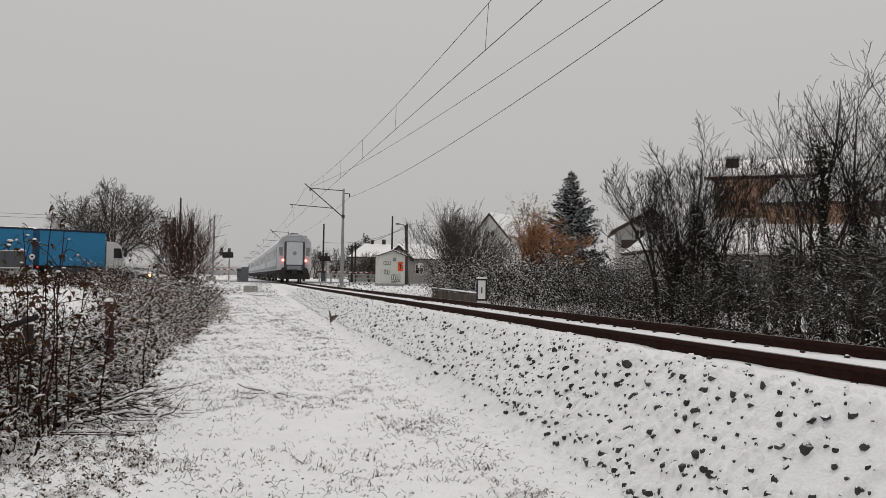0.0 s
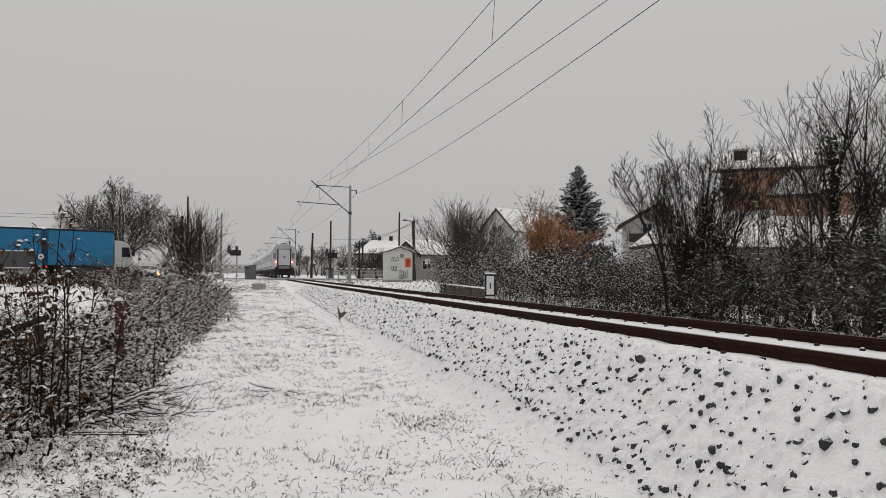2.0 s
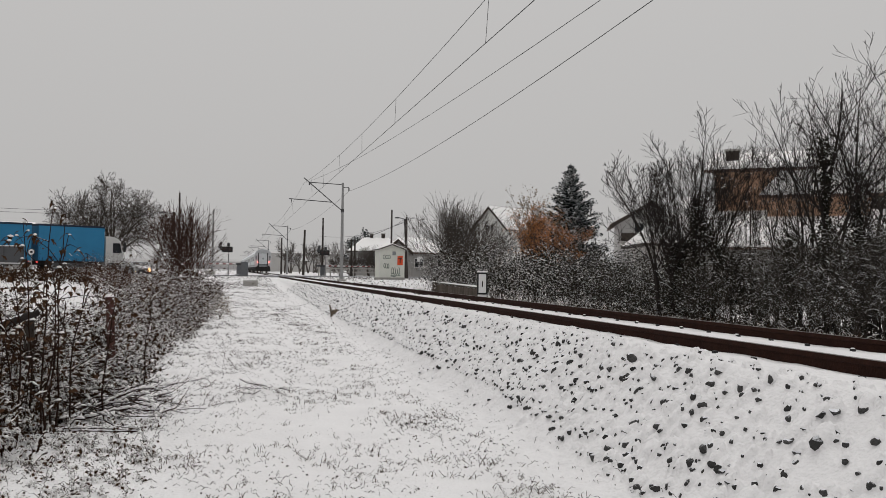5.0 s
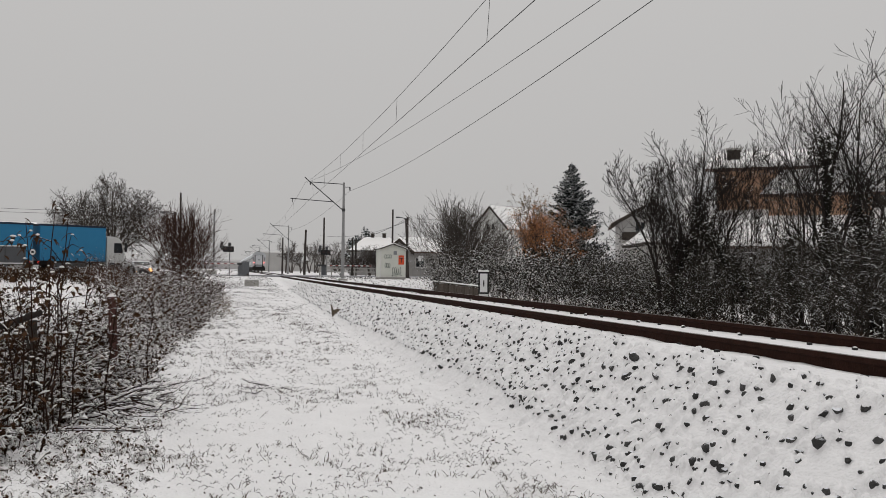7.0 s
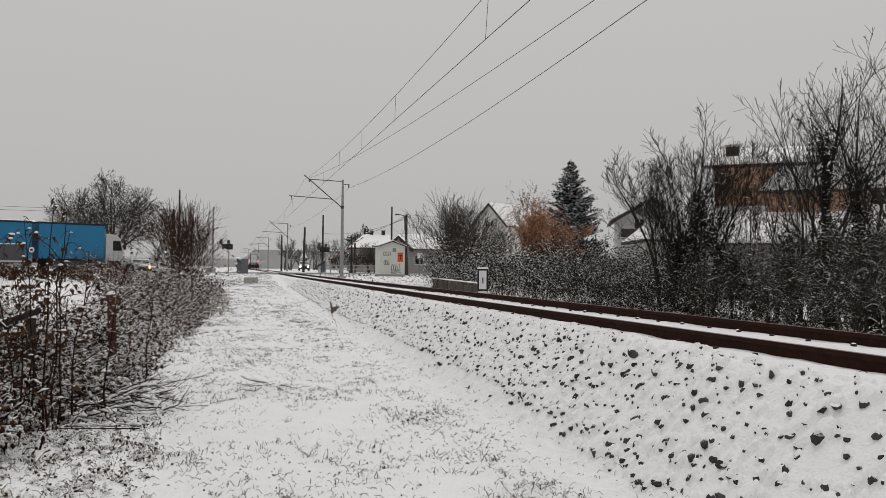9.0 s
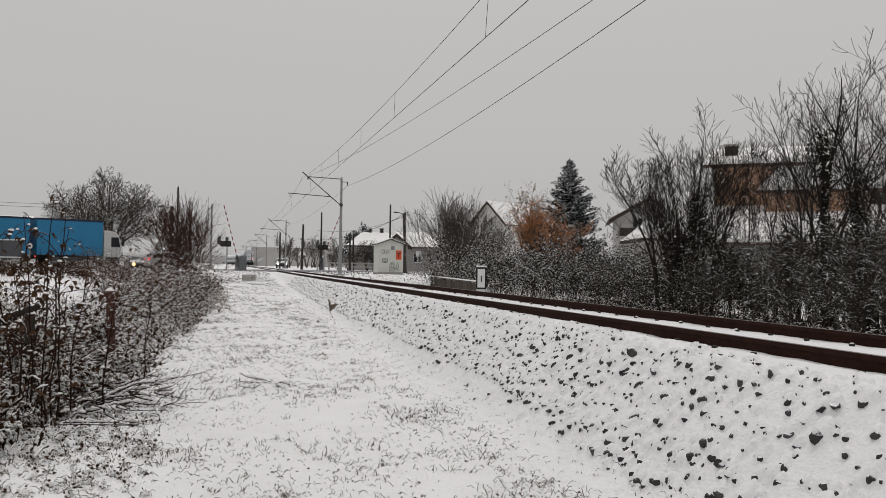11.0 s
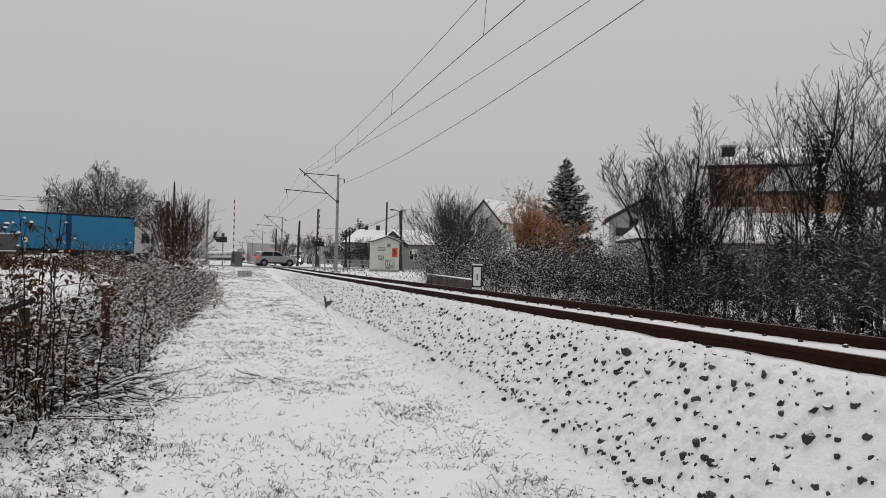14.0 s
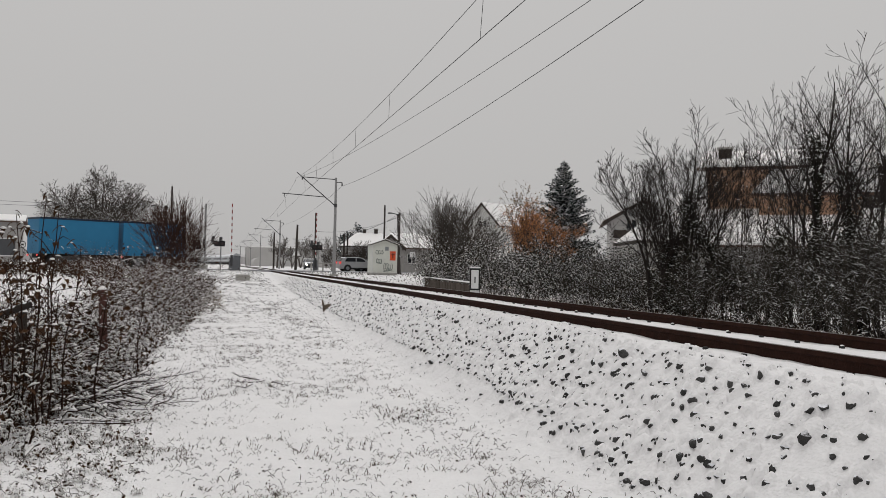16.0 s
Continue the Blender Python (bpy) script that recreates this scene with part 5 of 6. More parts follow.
thicket("bramble_thicket", "snow-laden brown bramble thicket beside the path", bramble_spots(1, 780, 7.0, 12.5, 0.65, 1.25), 101, STEM, DEADLEAF, 0.006, 0.055, 1, 0.07, 0.9, arch=0.9, upright=0.3, kids=3, fat=2.2, lumps=0.20)
thicket("dead_stalks", "upright dark dead stalks among the brambles", bramble_spots(7, 820, 7.0, 12.5, 0.7, 1.2), 111, STEM, DEADLEAF, 0.0065, 0.05, 1, 0.06, 0.6, arch=0.22, upright=0.16, kids=2, fat=2.2, lumps=0.10)
thicket("bramble_thicket", "snow-laden brown bramble thicket beside the path", bramble_spots(2, 620, 12, 24, 0.5, 1.25), 102, STEM, DEADLEAF, 0.0075, 0.055, 1, 0.10, 0.8, kids=3, arch=0.75, fat=1.9, lumps=0.12)
thicket("bramble_thicket", "brown thicket of dry stems dusted with snow", bramble_spots(3, 620, 23, 42, 0.6, 1.5), 103, TWIGRED, DEADLEAF, 0.009, 0.07, 1, 0.4, 0.65, kids=3, fat=1.6, lumps=0.06)


def wild_spots(seed, n, x0, x1, y0, y1, h0, h1, open_field=False):
    rnd = random.Random(seed)
    out = []
    while len(out) < n:
        x, y = rnd.uniform(x0, x1), rnd.uniform(y0, y1)
        if open_field and (x < -0.27 * y or (y > 12 and x < -0.14 * y) or x > lerp_table(y, EDGE) - 0.1):
            continue
        out.append((x, y, land(x, y), rnd.uniform(h0, h1) * (0.35 if y > 13 and -0.115 < x / y < -0.082 else 1)))
    return out


thicket("wild_stems", "tall dry stems rising out of the brambles", wild_spots(41, 42, -3.4, -1.3, 7.8, 12, 1.1, 1.75, True), 131, STEM, DEADLEAF, 0.006, 0.085, 1, 0.04, 0.3, arch=0.6, upright=0.3, kids=1, fat=2)
thicket("wild_stems", "tall dry stems rising out of the brambles", wild_spots(42, 110, -3.5, -0.6, 12, 27, 1.1, 1.9, True), 132, STEM, DEADLEAF, 0.007, 0.07, 1, 0.3, 0.4, arch=0.55, fat=1.6)
thicket("wild_stems", "tall dry stems rising out of the brambles", wild_spots(46, 130, -4.5, -0.6, 22, 40, 1.2, 2.4, True), 136, TWIGRED, DEADLEAF, 0.008, 0.06, 1, 0.3, 0.4, arch=0.6, fat=1.5)
thicket("grass_clumps", "withered grass and leaves laden with snow", wild_spots(43, 420, -3.0, -0.5, 5.0, 9.4, 0.07, 0.2), 133, LITTER, DEADLEAF, 0.0035, 0.034, 1, 0.6, 0.8, arch=1.1, upright=0.7, fat=3, lumps=0.25)
thicket("grass_clumps", "withered grass tufts poking out of the snow", wild_spots(44, 300, -1.2, 2.3, 4.8, 16, 0.05, 0.15), 134, LITTER, GRASS, 0.0025, 0.02, 0, 0.3, 0.3, arch=1.0, upright=0.7)
thicket("grass_clumps", "matted dry grass at the foot of the shrub", wild_spots(45, 260, -1.2, 0.1, 25, 37, 0.2, 0.42), 135, TWIGRED, TANLEAF, 0.006, 0.05, 1, 0.6, 0.8, arch=1.2, upright=0.8)


def view_spots(seed, n, u0, u1, d0, d1, h0, h1):
    """Places on the field between the path and the road, fanned out from where the line is watched."""
    rnd = random.Random(seed)
    out = []
    for _ in range(n):
        u, dd = rnd.uniform(u0, u1), rnd.uniform(d0, d1)
        x, y = dd * (0.2502 + 0.968 * u), dd * (0.968 - 0.2502 * u)
        out.append((x, y, land(x, y), rnd.uniform(h0, h1) * (0.4 if -0.385 < u < -0.335 else 1)))
    return out


thicket("field_scrub", "low brown scrub along the snowy field", view_spots(31, 420, -0.42, -0.30, 40, 58, 0.5, 1.25), 121, TWIGRED, DEADLEAF, 0.010, 0.09, 2, 0.25, 0.4)
thicket("field_scrub", "dark low scrub along the roadside ditch", view_spots(32, 620, -0.60, -0.37, 47, 62, 0.35, 0.85), 122, STEM, DEADLEAF, 0.012, 0.11, 3, 0.2, 0.4)
thicket("field_scrub", "thin bare twigs rising from the scrub", view_spots(33, 200, -0.43, -0.30, 44, 58, 1.2, 2.1), 123, TWIGRED, DEADLEAF, 0.008, 0.06, 0, 0.2, 0.2, arch=0.4, kids=4)


def hedge_spots(seed, n, y0, y1, h0, h1, off0=0.0, off1=3.0):
    rnd = random.Random(seed)
    out = []
    for _ in range(n):
        y = rnd.uniform(y0, y1)
        x = 9.7 + off0 + (y - 20) * 0.02 + rnd.uniform(0, 1) ** 1.3 * (off1 - off0)
        out.append((x, y, land(x, y), rnd.uniform(h0, h1) * (0.55 + 0.45 * min(1, (x - 9.6) / 1.2))))
    return out


thicket("hedge", "overgrown dark hedge dusted with snow", hedge_spots(4, 420, 8, 17, 0.9, 2.5, 0.2, 3.4), 104, TWIGGREY, DARKLEAF, 0.0065, 0.042, 2, 0.05, 0.12, arch=0.35, upright=0.22, kids=5, fat=1.2, lumps=0.03)
thicket("hedge", "overgrown dark hedge dusted with snow", hedge_spots(5, 420, 16, 25, 0.8, 2.2, 0.2, 3.2), 105, TWIGGREY, DARKLEAF, 0.007, 0.048, 2, 0.06, 0.12, arch=0.35, upright=0.22, kids=5, fat=1.2, lumps=0.035)
thicket("hedge", "dense evergreen hedge topped with snow", hedge_spots(6, 600, 24, 44, 1.0, 2.4, 0.2, 4.0), 106, TWIGGREY, DARKLEAF, 0.011, 0.06, 5, 0.16, 0.6, arch=0.3, kids=4, fat=1.5, lumps=0.08)
thicket("hedge", "tangle of bare twigs under the trees", hedge_spots(7, 300, 8.5, 22, 1.3, 2.8, 0.9, 4.8), 107, TWIGGREY, DARKLEAF, 0.0055, 0.04, 1, 0.05, 0.12, arch=0.3, upright=0.2, kids=6, fat=1.1, lumps=0.02)
thicket("hedge", "dense dark saplings under the bare trees", [(random.uniform(11.5, 13.4), random.uniform(12.2, 15.4), -0.6, random.uniform(1.3, 2.6)) for _ in range(170)], 110, BARK, DARKLEAF, 0.009, 0.048, 3, 0.04, 0.06, arch=0.25, kids=4, upright=0.2)
thicket("hedge", "low arching brambles with snow along their stems", hedge_spots(8, 620, 8, 24, 0.35, 0.85, -0.3, 0.8), 109, TWIGGREY, DARKLEAF, 0.0055, 0.04, 1, 0.2, 0.9, arch=1.2, kids=3, upright=0.8, fat=1.7, lumps=0.05)
thicket("dry_grass", "fringe of dry stalks at the foot of the hedge", [(9.3 + random.random() * 0.8, 8 + random.random() * 18, -0.6, random.uniform(0.2, 0.5)) for _ in range(420)], 108, GRASS, DEADLEAF, 0.005, 0.035, 1, 0.2, 0.5, arch=0.9, upright=0.6, fat=1.5)


# ivy on the tall trunks
def ivy(points, r, seed, count=1500):
    """Ivy leaves round a trunk that runs through the points, in ragged bunches, a few with snow on them."""
    rnd = random.Random(seed)
    v, f, sv, sf = [], [], [], []
    pts = [Vector(p) for p in points]
    for _ in range(count):
        s = rnd.random() * (len(pts) - 1)
        p = pts[int(s)].lerp(pts[int(s) + 1], s - int(s))
        rr = r * max(0.3, 0.75 + 1.1 * noise.noise(p * 1.6 + Vector((seed, 0, 0)))) * abs(rnd.gauss(0.55, 0.4))
        q = p + rand_dir(rnd) * rr
        size = rnd.uniform(0.05, 0.095)
        leaf(v, f, q, rnd, size, 1.0)
        if rnd.random() < 0.09 + 0.25 * max(0, noise.noise(q * 2.0)):
            clump(sv, sf, q + Vector((0, 0, 0.015)), rnd, size * 0.33)
    t = empty("ivy", Matrix(), "dark ivy wrapped round a tree trunk", "ivy", "ivy")
    grow("leaves", v, f, DARKLEAF, t)
    tagged(grow("snow", sv, sf, SNOWCAP, t, "specks of snow on the leaves", smooth=True), kind="stuff")


ivy([(12.0, 14.7, -0.5), (11.98, 14.7, 1.5), (11.95, 14.7, 3.5)], 0.30, 1, 2600)
ivy([(13.0, 14.9, -0.5), (13.0, 14.9, 1.2), (13.0, 14.9, 2.8)], 0.34, 2, 2200)
ivy([(11.25, 15.6, -0.5), (10.95, 16.3, 0.5), (10.75, 17.4, 1.75)], 0.36, 3, 2400)
ivy([(10.6, 18.1, -0.5), (10.6, 18.15, 0.6), (10.6, 18.2, 1.3)], 0.5, 4, 2200)
ivy([(10.7, 17.6, -0.5), (10.7, 17.6, 1.0), (10.72, 17.6, 2.2)], 0.30, 5, 1500)
ivy([(11.6, 15.4, -0.5), (11.6, 15.3, 1.4)], 0.26, 6, 1100)
ivy([(12.1, 13.7, -0.5), (12.1, 13.7, 0.9)], 0.5, 7, 1700)


# ---- grass, stones, twigs ----
def make_grass():
    rnd = random.Random(9)
    v, f = [], []
    n = 0
    while n < 2600:
        y = 4.6 + 26 * rnd.random() ** 1.7
        x = rnd.uniform(-2.6, 2.4)
        if noise.noise((x * 1.3, y * 1.3, 2)) < rnd.uniform(-0.35, 0.45):
            continue
        z = land(x, y)
        for _ in range(rnd.randint(3, 9)):
            p = Vector((x + rnd.gauss(0, 0.035), y + rnd.gauss(0, 0.035), z))
            h = rnd.uniform(0.02, 0.075) * (1.6 if rnd.random() < 0.12 else 1)
            d = Vector((rnd.gauss(0, 1.0), rnd.gauss(0, 1.0), 0.9)).normalized()
            s = Vector((rnd.gauss(0, 1), rnd.gauss(0, 1), 0)).normalized() * 0.0024 * (1 + y / 18)
            q = p + d * h * 0.6
            e = q + (d + Vector((rnd.gauss(0, 0.7), rnd.gauss(0, 0.7), -0.5))).normalized() * h * 0.5
            b = len(v)
            v.extend([tuple(p - s), tuple(p + s), tuple(q + s * 0.8), tuple(q - s * 0.8), tuple(e)])
            f.extend([(b, b + 1, b + 2, b + 3), (b + 3, b + 2, b + 4)])
        n += 1
    tagged(grow("grass", v, f, GRASS), "withered grass blades poking through the snow", "grass", kind="stuff")


make_grass()


def make_litter():
    """Small withered leaves and stalks lying in the snow."""
    rnd = random.Random(10)
    v, f = [], []
    for _ in range(26000):
        y = 4.6 + 52 * rnd.random() ** 1.5
        x = rnd.uniform(-3.4, 2.9)
        if noise.noise((x * 0.7, y * 0.7, 8)) + (0.35 if x < -0.7 else 0) < rnd.uniform(-0.4, 0.42):
            continue
        p = Vector((x, y, land(x, y) + rnd.uniform(0.0, 0.03)))
        if rnd.random() < 0.4:
            leaf(v, f, p, rnd, rnd.uniform(0.008, 0.022) * (1 + y / 14), 0.35)
        else:
            a = rnd.uniform(0, 6.28)
            q = Vector((math.cos(a), math.sin(a), rnd.uniform(-0.05, 0.6))) * rnd.uniform(0.02, 0.075)
            tube(v, f, [p, p + q * 0.5 + Vector((0, 0, 0.015)), p + q], [0.0022, 0.0018, 0.0012], 3)
    for _ in range(9000):
        x, y = rnd.uniform(9.2, 13.0), rnd.uniform(8, 26)
        leaf(v, f, Vector((x, y, land(x, y) + rnd.uniform(0.01, 0.1))), rnd, rnd.uniform(0.05, 0.11), 0.5)
    for _ in range(2600):
        x, y = rnd.uniform(7.3, 19), rnd.uniform(42, 78)
        leaf(v, f, Vector((x, y, land(x, y) + 0.01)), rnd, rnd.uniform(0.05, 0.14), 0.5)
    for _ in range(1500):
        x, y = rnd.uniform(-4, 3.2), rnd.uniform(50, 76)
        leaf(v, f, Vector((x, y, land(x, y) + 0.01)), rnd, rnd.uniform(0.04, 0.12), 0.4)
    tagged(grow("leaf_litter", v, f, LITTER), "withered leaves and stalks scattered on the snow", "leaf litter", kind="stuff")


make_litter()


def sticks(name, label, cx, cy, rx, ry, n, lmin, lmax, rise, seed, r=0.008):
    rnd = random.Random(seed)
    t = empty(name, Matrix(), label, "branches", "brushwood")
    for i in range(n):
        x, y = cx + rnd.gauss(0, rx), cy + rnd.gauss(0, ry)
        a = rnd.uniform(0, 6.28)
        L = rnd.uniform(lmin, lmax)
        z = land(x, y)
        p = Vector((x, y, z + rnd.uniform(0, rise)))
        e = p + Vector((math.cos(a) * L, math.sin(a) * L, rnd.uniform(-0.35, 0.3) * L))
        e.z = max(e.z, land(e.x, e.y) + 0.01)
        m = (p + e) / 2 + rand_dir(rnd) * L * 0.14
        v, f = [], []
        tube(v, f, [p, m, e], [r * rnd.uniform(0.6, 1.4), r * 0.8, r * 0.3], 4)
        for _ in range(3):
            s = rnd.uniform(0.3, 0.9)
            q = p.lerp(e, s)
            w = q + (e - p).normalized() * L * 0.2 + rand_dir(rnd) * L * 0.15
            tube(v, f, [q, w], [r * 0.4, r * 0.2], 3)
        br = grow("branch", v, f, STEM, t, smooth=True)
        if rnd.random() < 0.6:
            for s0, s1 in ((p, m), (m, e), (p, m), (m, e), (p, e)):
                v, f = [], []
                snow_line(v, f, rnd, s0, s1, r * 2.2)
                grow("snow", v, f, SNOWCAP, br, "strip of snow")


sticks("brushwood_pile", "pile of cut branches dusted with snow", -1.32, 10.2, 0.28, 0.7, 150, 0.3, 0.85, 0.16, 71, 0.007)
sticks("fallen_twig", "thin fallen twig lying in the snow", 0.55, 11.2, 0.15, 0.12, 6, 0.3, 0.6, 0.05, 72, 0.006)


def old_post(x, y, top, material=REDPOST, label="faded red wooden post capped with snow"):
    z = land(x, y)
    t = empty("wooden_post", pose(x, y, z, 0, random.uniform(-3, 3), 20), label, "post", "old posts")
    part("shaft", box(-0.045, 0.045, -0.045, 0.045, -0.1, top - z, 0.01), material, t)
    part("snow_cap", rod((0, 0, top - z), (0, 0, top - z + 0.04), 0.06, 0.035, 10), SNOWCAP, t)


old_post(-1.41, 11.75, 0.21)
old_post(-1.92, 9.42, 0.04, DARKTIMBER, "short dark wooden post among the brambles")
log = empty("fallen_rail", Matrix(), "dark old wooden fence rail lying in the brambles", "rail")
part("beam", rod((-2.7, 8.2, -0.22), (-1.86, 9.34, 0.12), 0.045, 0.038, 8), BARK, log, smooth=True)


def tall_weed(x, y, top, seed, lean, leaves, group="tall weeds"):
    """A withered stalk whose hanging leaves carry lumps of snow."""
    rnd = random.Random(seed)
    z = land(x, y)
    t = empty("tall_weed", pose(x, y, z), "tall withered stalk with drooping snow-capped leaves", "weed", group)
    h = top - z
    pts = [Vector((lean * s * s + rnd.gauss(0, 0.015), rnd.gauss(0, 0.02), h * s)) for s in np.linspace(0, 1, 7)]
    v, f = [], []
    tube(v, f, pts, [0.010, 0.009, 0.008, 0.007, 0.006, 0.005, 0.003], 5)
    for k in range(8):
        s = rnd.uniform(0.3, 0.95)
        p = pts[int(s * 6)]
        e = p + Vector((rnd.gauss(0, 0.25), rnd.gauss(0, 0.2), rnd.uniform(0.0, 0.3)))
        tv, tf = [], []
        tube(tv, tf, [p, (p + e) / 2 + Vector((0, 0, 0.04)), e], [0.005, 0.004, 0.002], 4)
        grow("twig", tv, tf, STEM, t, smooth=True)
        pts.append(e)
    grow("stalk", v, f, STEM, t, smooth=True)
    for k in range(leaves):
        p = pts[-1 - k % 11] + Vector((rnd.gauss(0, 0.02), rnd.gauss(0, 0.02), rnd.gauss(0, 0.03)))
        L, w = rnd.uniform(0.05, 0.12), rnd.uniform(0.010, 0.024)
        a = rnd.uniform(0, 6.28)
        sx, sy = math.cos(a), math.sin(a)
        lv, lf = [], []
        for i in range(5):
            s = i / 4
            ww = w * math.sin(math.pi * min(0.95, s + 0.08))
            c = p + Vector((sx * L * s * 0.8, sy * L * s * 0.8, -L * s * s * 0.7))
            lv += [tuple(c + Vector((-sy * ww, sx * ww, 0.006))), tuple(c), tuple(c + Vector((sy * ww, -sx * ww, 0.006)))]
        for i in range(4):
            o = 3 * i
            lf += [(o, o + 1, o + 4, o + 3), (o + 1, o + 2, o + 5, o + 4)]
        lf2 = grow("leaf", lv, lf, DEADLEAF, t, smooth=True)
        if rnd.random() < 0.28:
            cv, cf = [], []
            clump(cv, cf, Vector(lv[4]) + Vector((0, 0, 0.004)), rnd, rnd.uniform(0.012, 0.028), 0.7)
            grow("snow", cv, cf, SNOWCAP, lf2, "lump of snow on the leaf", smooth=True)


for k, (x, y, top, lean, n) in enumerate(((-1.68, 8.7, 1.2, 0.05, 16), (-1.9, 8.6, 0.95, -0.3, 14), (-1.45, 8.9, 0.72, 0.15, 12), (-1.2, 9.2, 0.62, 0.2, 10), (-2.3, 8.8, 1.05, 0.0, 10), (-1.75, 8.2, 0.55, -0.1, 10),
                                          (-1.62, 8.8, 1.12, 0.1, 14), (-1.78, 8.75, 1.02, -0.1, 14), (-1.55, 8.7, 0.92, 0.05, 14), (-1.0, 11.5, 0.3, 0.1, 6), (-2.0, 9.8, 0.7, 0.2, 8), (-1.5, 7.8, 0.3, 0.2, 8))):
    tall_weed(x, y, top, 200 + k, lean, int(n * 2.2))


def stone_mesh(seed, sub=2):
    """A broken stone: a ball trimmed by flat faces."""
    rnd = random.Random(seed)
    bm = bmesh.new()
    bmesh.ops.create_icosphere(bm, subdivisions=sub, radius=1)
    planes = [(rand_dir(rnd), rnd.uniform(0.45, 0.8)) for _ in range(9)]
    for v in bm.verts:
        p = v.co.copy()
        for n, d in planes:
            k = p.dot(n)
            if k > d:
                p -= n * (k - d)
        v.co = Vector((p.x * 1.25, p.y, p.z * 0.85))
    vs = [tuple(v.co) for v in bm.verts]
    fs = [tuple(v.index for v in f.verts) for f in bm.faces]
    bm.free()
    return vs, fs


FOOT = ((4, -2.52), (6.3, -2.44), (9, -2.24), (18, -2.2), (26, -2.25), (45, -2.0))


def make_ballast():
    """Broken stones on the bank and the snow that lies over them, humped above each one and open on its lower side."""
    rnd = random.Random(17)
    shapes = [stone_mesh(s, 2) for s in range(8)]
    low = [stone_mesh(s + 20, 1) for s in range(6)]
    t = empty("ballast", Matrix(), "dark crushed ballast stones half buried in snow", "ballast", kind="stuff")
    meshes = []
    for vs, fs in shapes:
        me = bpy.data.meshes.new("stone")
        me.from_pydata(vs, [], fs)
        me.materials.append(STONE)
        meshes.append(me)

    def blanket(side, y):
        x = track_x(y) + side
        fade = min(1, (side + 3.0) / 0.3, (-0.86 - side) / 0.1, (y + 6) / 0.5, (48 - y) / 1.0)
        return land(x, y) - 0.055 + 0.07 * max(0, fade) + noise.noise((x * 2.2, y * 2.2, 3)) * 0.02 + noise.noise((x * 7, y * 7, 7)) * 0.014 + noise.noise((x * 13, y * 13, 5)) * 0.013

    stones = []
    for i in range(8000):
        y = rnd.uniform(-5.5, 3.4) if i >= 7400 else 4.2 + 4.2 * rnd.random() if i < 300 else (3.4 + 5.4 * rnd.random() if i < 760 else 8.2 + 38 * rnd.random() ** 1.35)
        foot = lerp_table(y, FOOT)
        side = -1.12 + (foot + 1.12) * rnd.random() ** 0.75 - (0.3 * rnd.random() ** 2 if rnd.random() < 0.08 else 0)
        if side > -1.4 and rnd.random() < 0.55:
            continue
        s = (0.017 + 0.027 * rnd.random() ** 1.4) * (1.5 if rnd.random() < 0.07 else 1) * (0.7 if side > -1.5 else 1)
        bare = rnd.random() < (0.72 if side < -1.6 else 0.4)
        stones.append((i, side, y, s, bare, rnd.uniform(0.05, 0.55)))
    bands = []
    for y0, y1, dy, dx in ((-6.0, 3.0, 0.05, 0.04), (3.0, 8.5, 0.016, 0.016), (8.5, 16.0, 0.028, 0.024), (16.0, 48.0, 0.07, 0.035)):
        ys, xs = np.linspace(y0, y1, int((y1 - y0) / dy) + 1), np.arange(-3.0, -0.855, dx)
        bands.append((ys, xs, np.array([[blanket(u, y) for u in xs] for y in ys]), np.zeros((len(ys), len(xs)))))
    v, f = [], []
    for i, side, y, s, bare, rise in stones:
        base = blanket(side, y)
        top = s * (0.72 + rise)
        off = s * rnd.uniform(0.32, 0.62) if bare else 0.0
        reach = s * (rnd.uniform(1.25, 1.5) if bare else rnd.uniform(1.3, 1.7))
        hump = top + rnd.uniform(0.008, 0.018)
        cu, cy = side + off, y + off * rnd.uniform(0.5, 1.2)
        for ys, xs, _, add in bands:
            j0, j1 = np.searchsorted(ys, (cy - reach, cy + reach))
            i0, i1 = np.searchsorted(xs, (cu - reach, cu + reach))
            if j1 > j0 and i1 > i0:
                rr = np.sqrt((xs[None, i0:i1] - cu) ** 2 + (ys[j0:j1, None] - cy) ** 2) / reach
                k = np.clip((1 - rr) * 2.3, 0, 1)
                add[j0:j1, i0:i1] = np.maximum(add[j0:j1, i0:i1], hump * k * k * (3 - 2 * k))
        turn = Euler((rnd.uniform(-.6, .6), rnd.uniform(-.6, .6), rnd.uniform(0, 6.28))).to_matrix().to_4x4()
        m = Matrix.Translation((track_x(y) + side, y, base + top - s * 0.72)) @ turn @ Matrix.Scale(s, 4)
        if i < 300:
            o = new("stone", meshes[i % 8])
            o.parent = t
            o.matrix_basis = m
            continue
        vs, fs = shapes[i % 8] if y < 9 else low[i % 6]
        b = len(v)
        v.extend([tuple(m @ Vector(p)) for p in vs])
        f.extend([tuple(b + q for q in face) for face in fs])
    tagged(grow("loose_stones", v, f, STONE, t), kind="stuff")
    v, f = [], []
    for ys, xs, base, add in bands:
        b, k = len(v), len(xs)
        z = base + add
        v.extend([(track_x(y) + u, y, z[j, i]) for j, y in enumerate(ys) for i, u in enumerate(xs)])
        f.extend([(b + j * k + i, b + j * k + i + 1, b + (j + 1) * k + i + 1, b + (j + 1) * k + i) for j in range(len(ys) - 1) for i in range(k - 1)])
    tagged(grow("snow_blanket", v, f, SNOW, t, "snow lying over the stones", smooth=True), kind="stuff")


make_ballast()


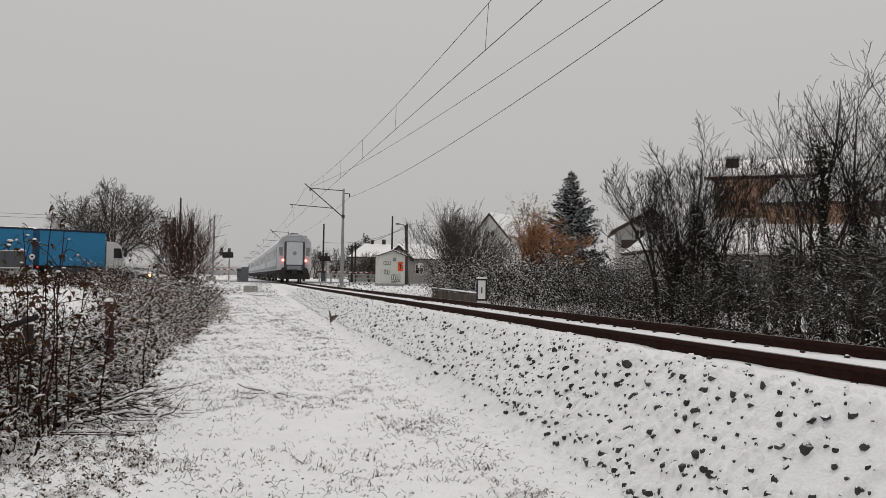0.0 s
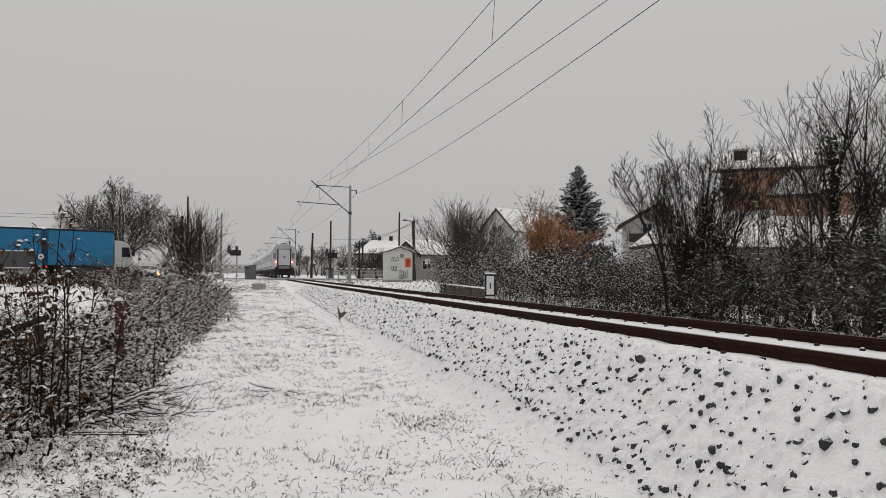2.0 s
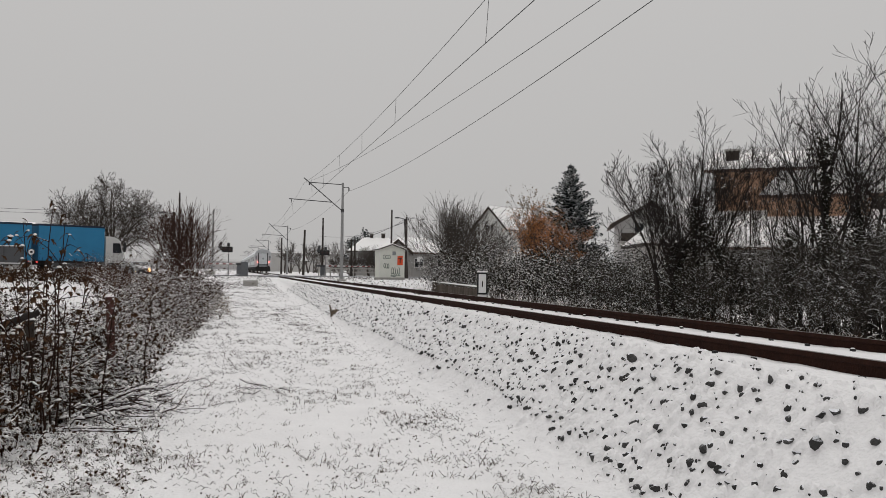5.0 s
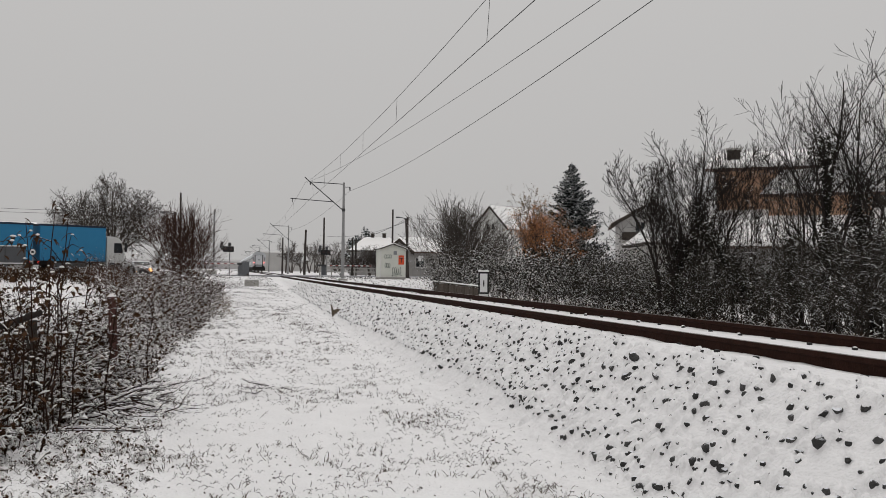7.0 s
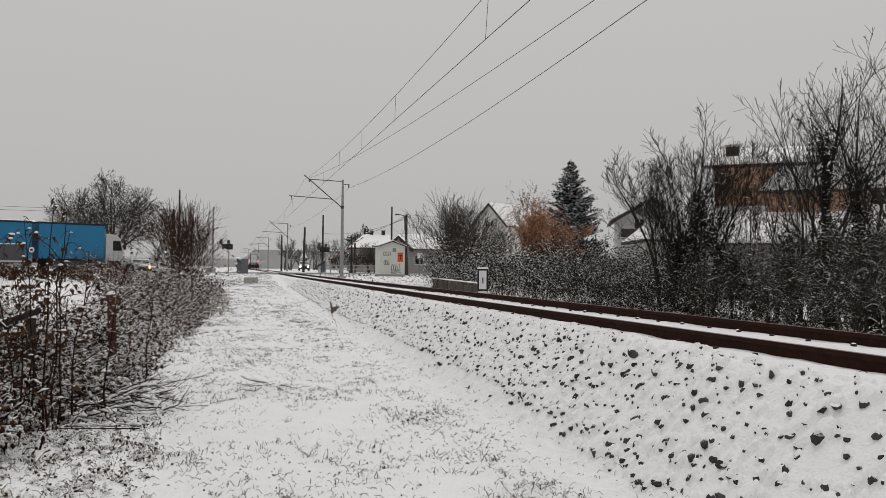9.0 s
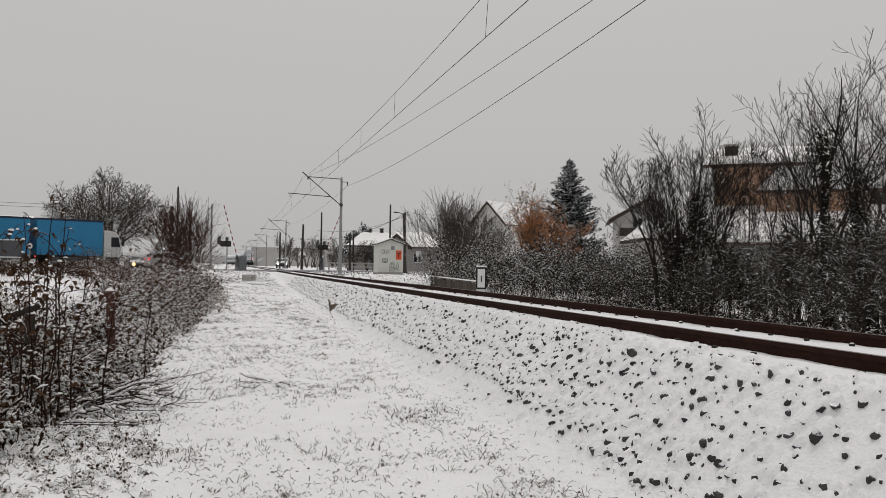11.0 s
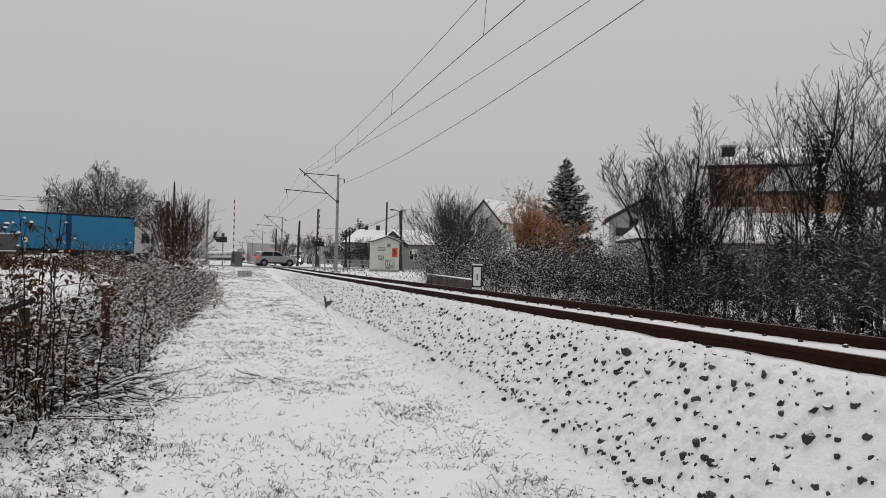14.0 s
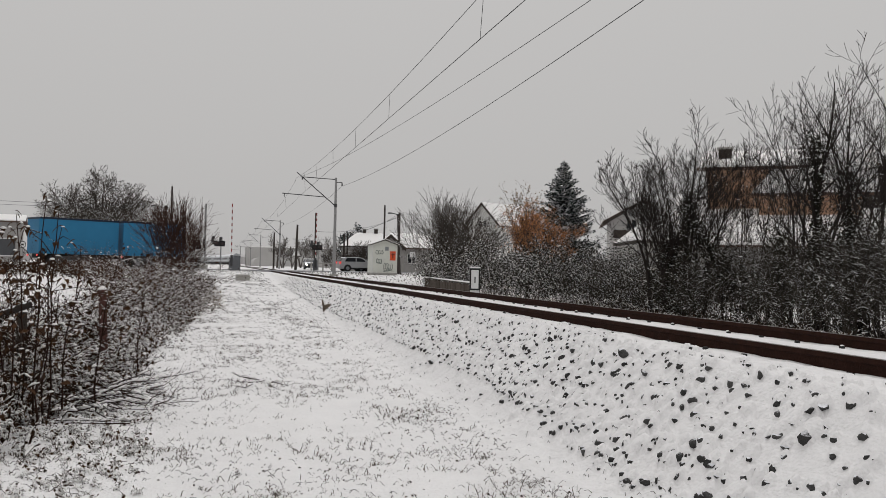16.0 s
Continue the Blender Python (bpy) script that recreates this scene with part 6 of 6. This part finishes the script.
# ---- what moves ----
def along_road(s, off=0.0):
    """A pose on the road, s metres along it from its start, heading along x."""
    pts = [Vector(p) for p in ROAD]
    for a, b in zip(pts, pts[1:]):
        L = (b - a).length
        if s <= L or b is pts[-1]:
            d = (b - a).normalized()
            p = a + d * s
            return pose(p.x - d.y * off, p.y + d.x * off, 0.03, 0, 0, math.degrees(math.atan2(d.y, d.x)))
        s -= L


def road_s(x):
    """Metres along the road at which it reaches x."""
    s = 0.0
    pts = [Vector(p) for p in ROAD]
    for a, b in zip(pts, pts[1:]):
        if x <= b.x:
            return s + (b - a).length * (x - a.x) / (b.x - a.x)
        s += (b - a).length
    return s


def motions():
    # the train leaves along the line
    runs = ((0, 70.0), (0.5, 78), (1, 86), (1.5, 93.5), (2, 101), (2.5, 108.5), (3, 116.3), (3.5, 124), (4, 131.5), (5, 145), (6, 157.5), (7, 170), (8, 183.5),
            (9, 197), (10, 210), (11, 223), (12, 236), (13, 250), (14, 264.5), (15, 279.5), (16, 295))
    for k, c in enumerate(COACHES):
        rows = []
        for t, y in runs:
            y0 = y + k * 26.4
            a = math.atan2(track_x(y0 + 24) - track_x(y0 + 2), 22)
            rows.append((t, pose(track_x(y0), y0, 0, 0, 0, -math.degrees(a))))
        walk(c, rows)
    # the lorry waits, then draws off
    steps = ((0, 0), (11.4, 0), (12, 0.45), (12.5, 1.0), (13, 1.6), (13.5, 2.2), (14, 3.1), (15, 5.3), (16, 7.8))
    s0 = road_s(-10.7)
    walk(TRUCK, [(t, along_road(s0 + d - 5.35)) for t, d in steps])
    walk(TRAILER, [(t, along_road(s0 + d - 5.35 - 7.1)) for t, d in steps])
    # the hatchback crosses
    drive = ((0, -9.0), (10.2, -9.0), (10.9, -4.6), (11.3, -2.9), (11.6, -1.6), (12, -0.4), (12.5, 0.9), (13, 2.1), (13.5, 3.8), (14, 5.8), (14.5, 7.9), (15, 9.8), (15.5, 12.0), (16, 14.3))
    walk(CAR, [(t, along_road(road_s(x), 2.6)) for t, x in drive])
    lit = ((0, 29, 150), (7.0, 29, 150), (8.4, 18, 143), (9.2, 11.0, 136), (10.3, 9.2, 132), (11.3, 8.3, 129), (12, 8.9, 130), (12.5, 9.5, 131), (13, 9.8, 129), (13.5, 10.2, 127), (14, 10.7, 125), (15, 11.5, 120), (16, 12.2, 115.5))
    walk(CAR_LIT, [(t, pose(x, y, 0.0, 0, 0, -94)) for t, x, y in lit])
    walk(CAR_WAIT, [(0, pose(-8.05, 84.7, -0.27, 0, 0, -78)), (16, pose(-8.05, 84.7, -0.27, 0, 0, -78))])
    walk(CAR_DARK, [(0, pose(34, 88.0, 0, 0, 0, 184)), (13.4, pose(27.5, 88.0, 0, 0, 0, 184)), (14.5, pose(22.0, 87.5, 0, 0, 0, 184)), (16, pose(15.6, 87.0, 0, 0, 0, 184))])
    # barriers rise
    lift = ((0, 0), (7.4, 0), (7.7, 4), (8.0, 12), (8.2, 16), (8.4, 23), (8.6, 28), (8.8, 34), (9.0, 40), (9.2, 45), (10.2, 64), (11.3, 78), (11.6, 81), (12, 85), (12.5, 88.5), (13, 89.5), (16, 89.5))
    late = ((0, 0), (7.6, 0), (8.0, 7), (8.4, 17), (9.0, 33), (9.2, 38), (10.2, 57), (11.3, 72), (11.6, 75), (12, 78), (12.5, 81), (13, 84), (13.5, 87), (14, 88.5), (16, 89.5))
    for (arm, side), table in zip(ARMS, (lift, late)):
        turn = 180 if side < 0 else 0
        walk(arm, [(t, pose(0, -0.3, 1.05, 0, 0, turn) @ pose(0, 0, 0, 0, -a, 0)) for t, a in table])


motions()
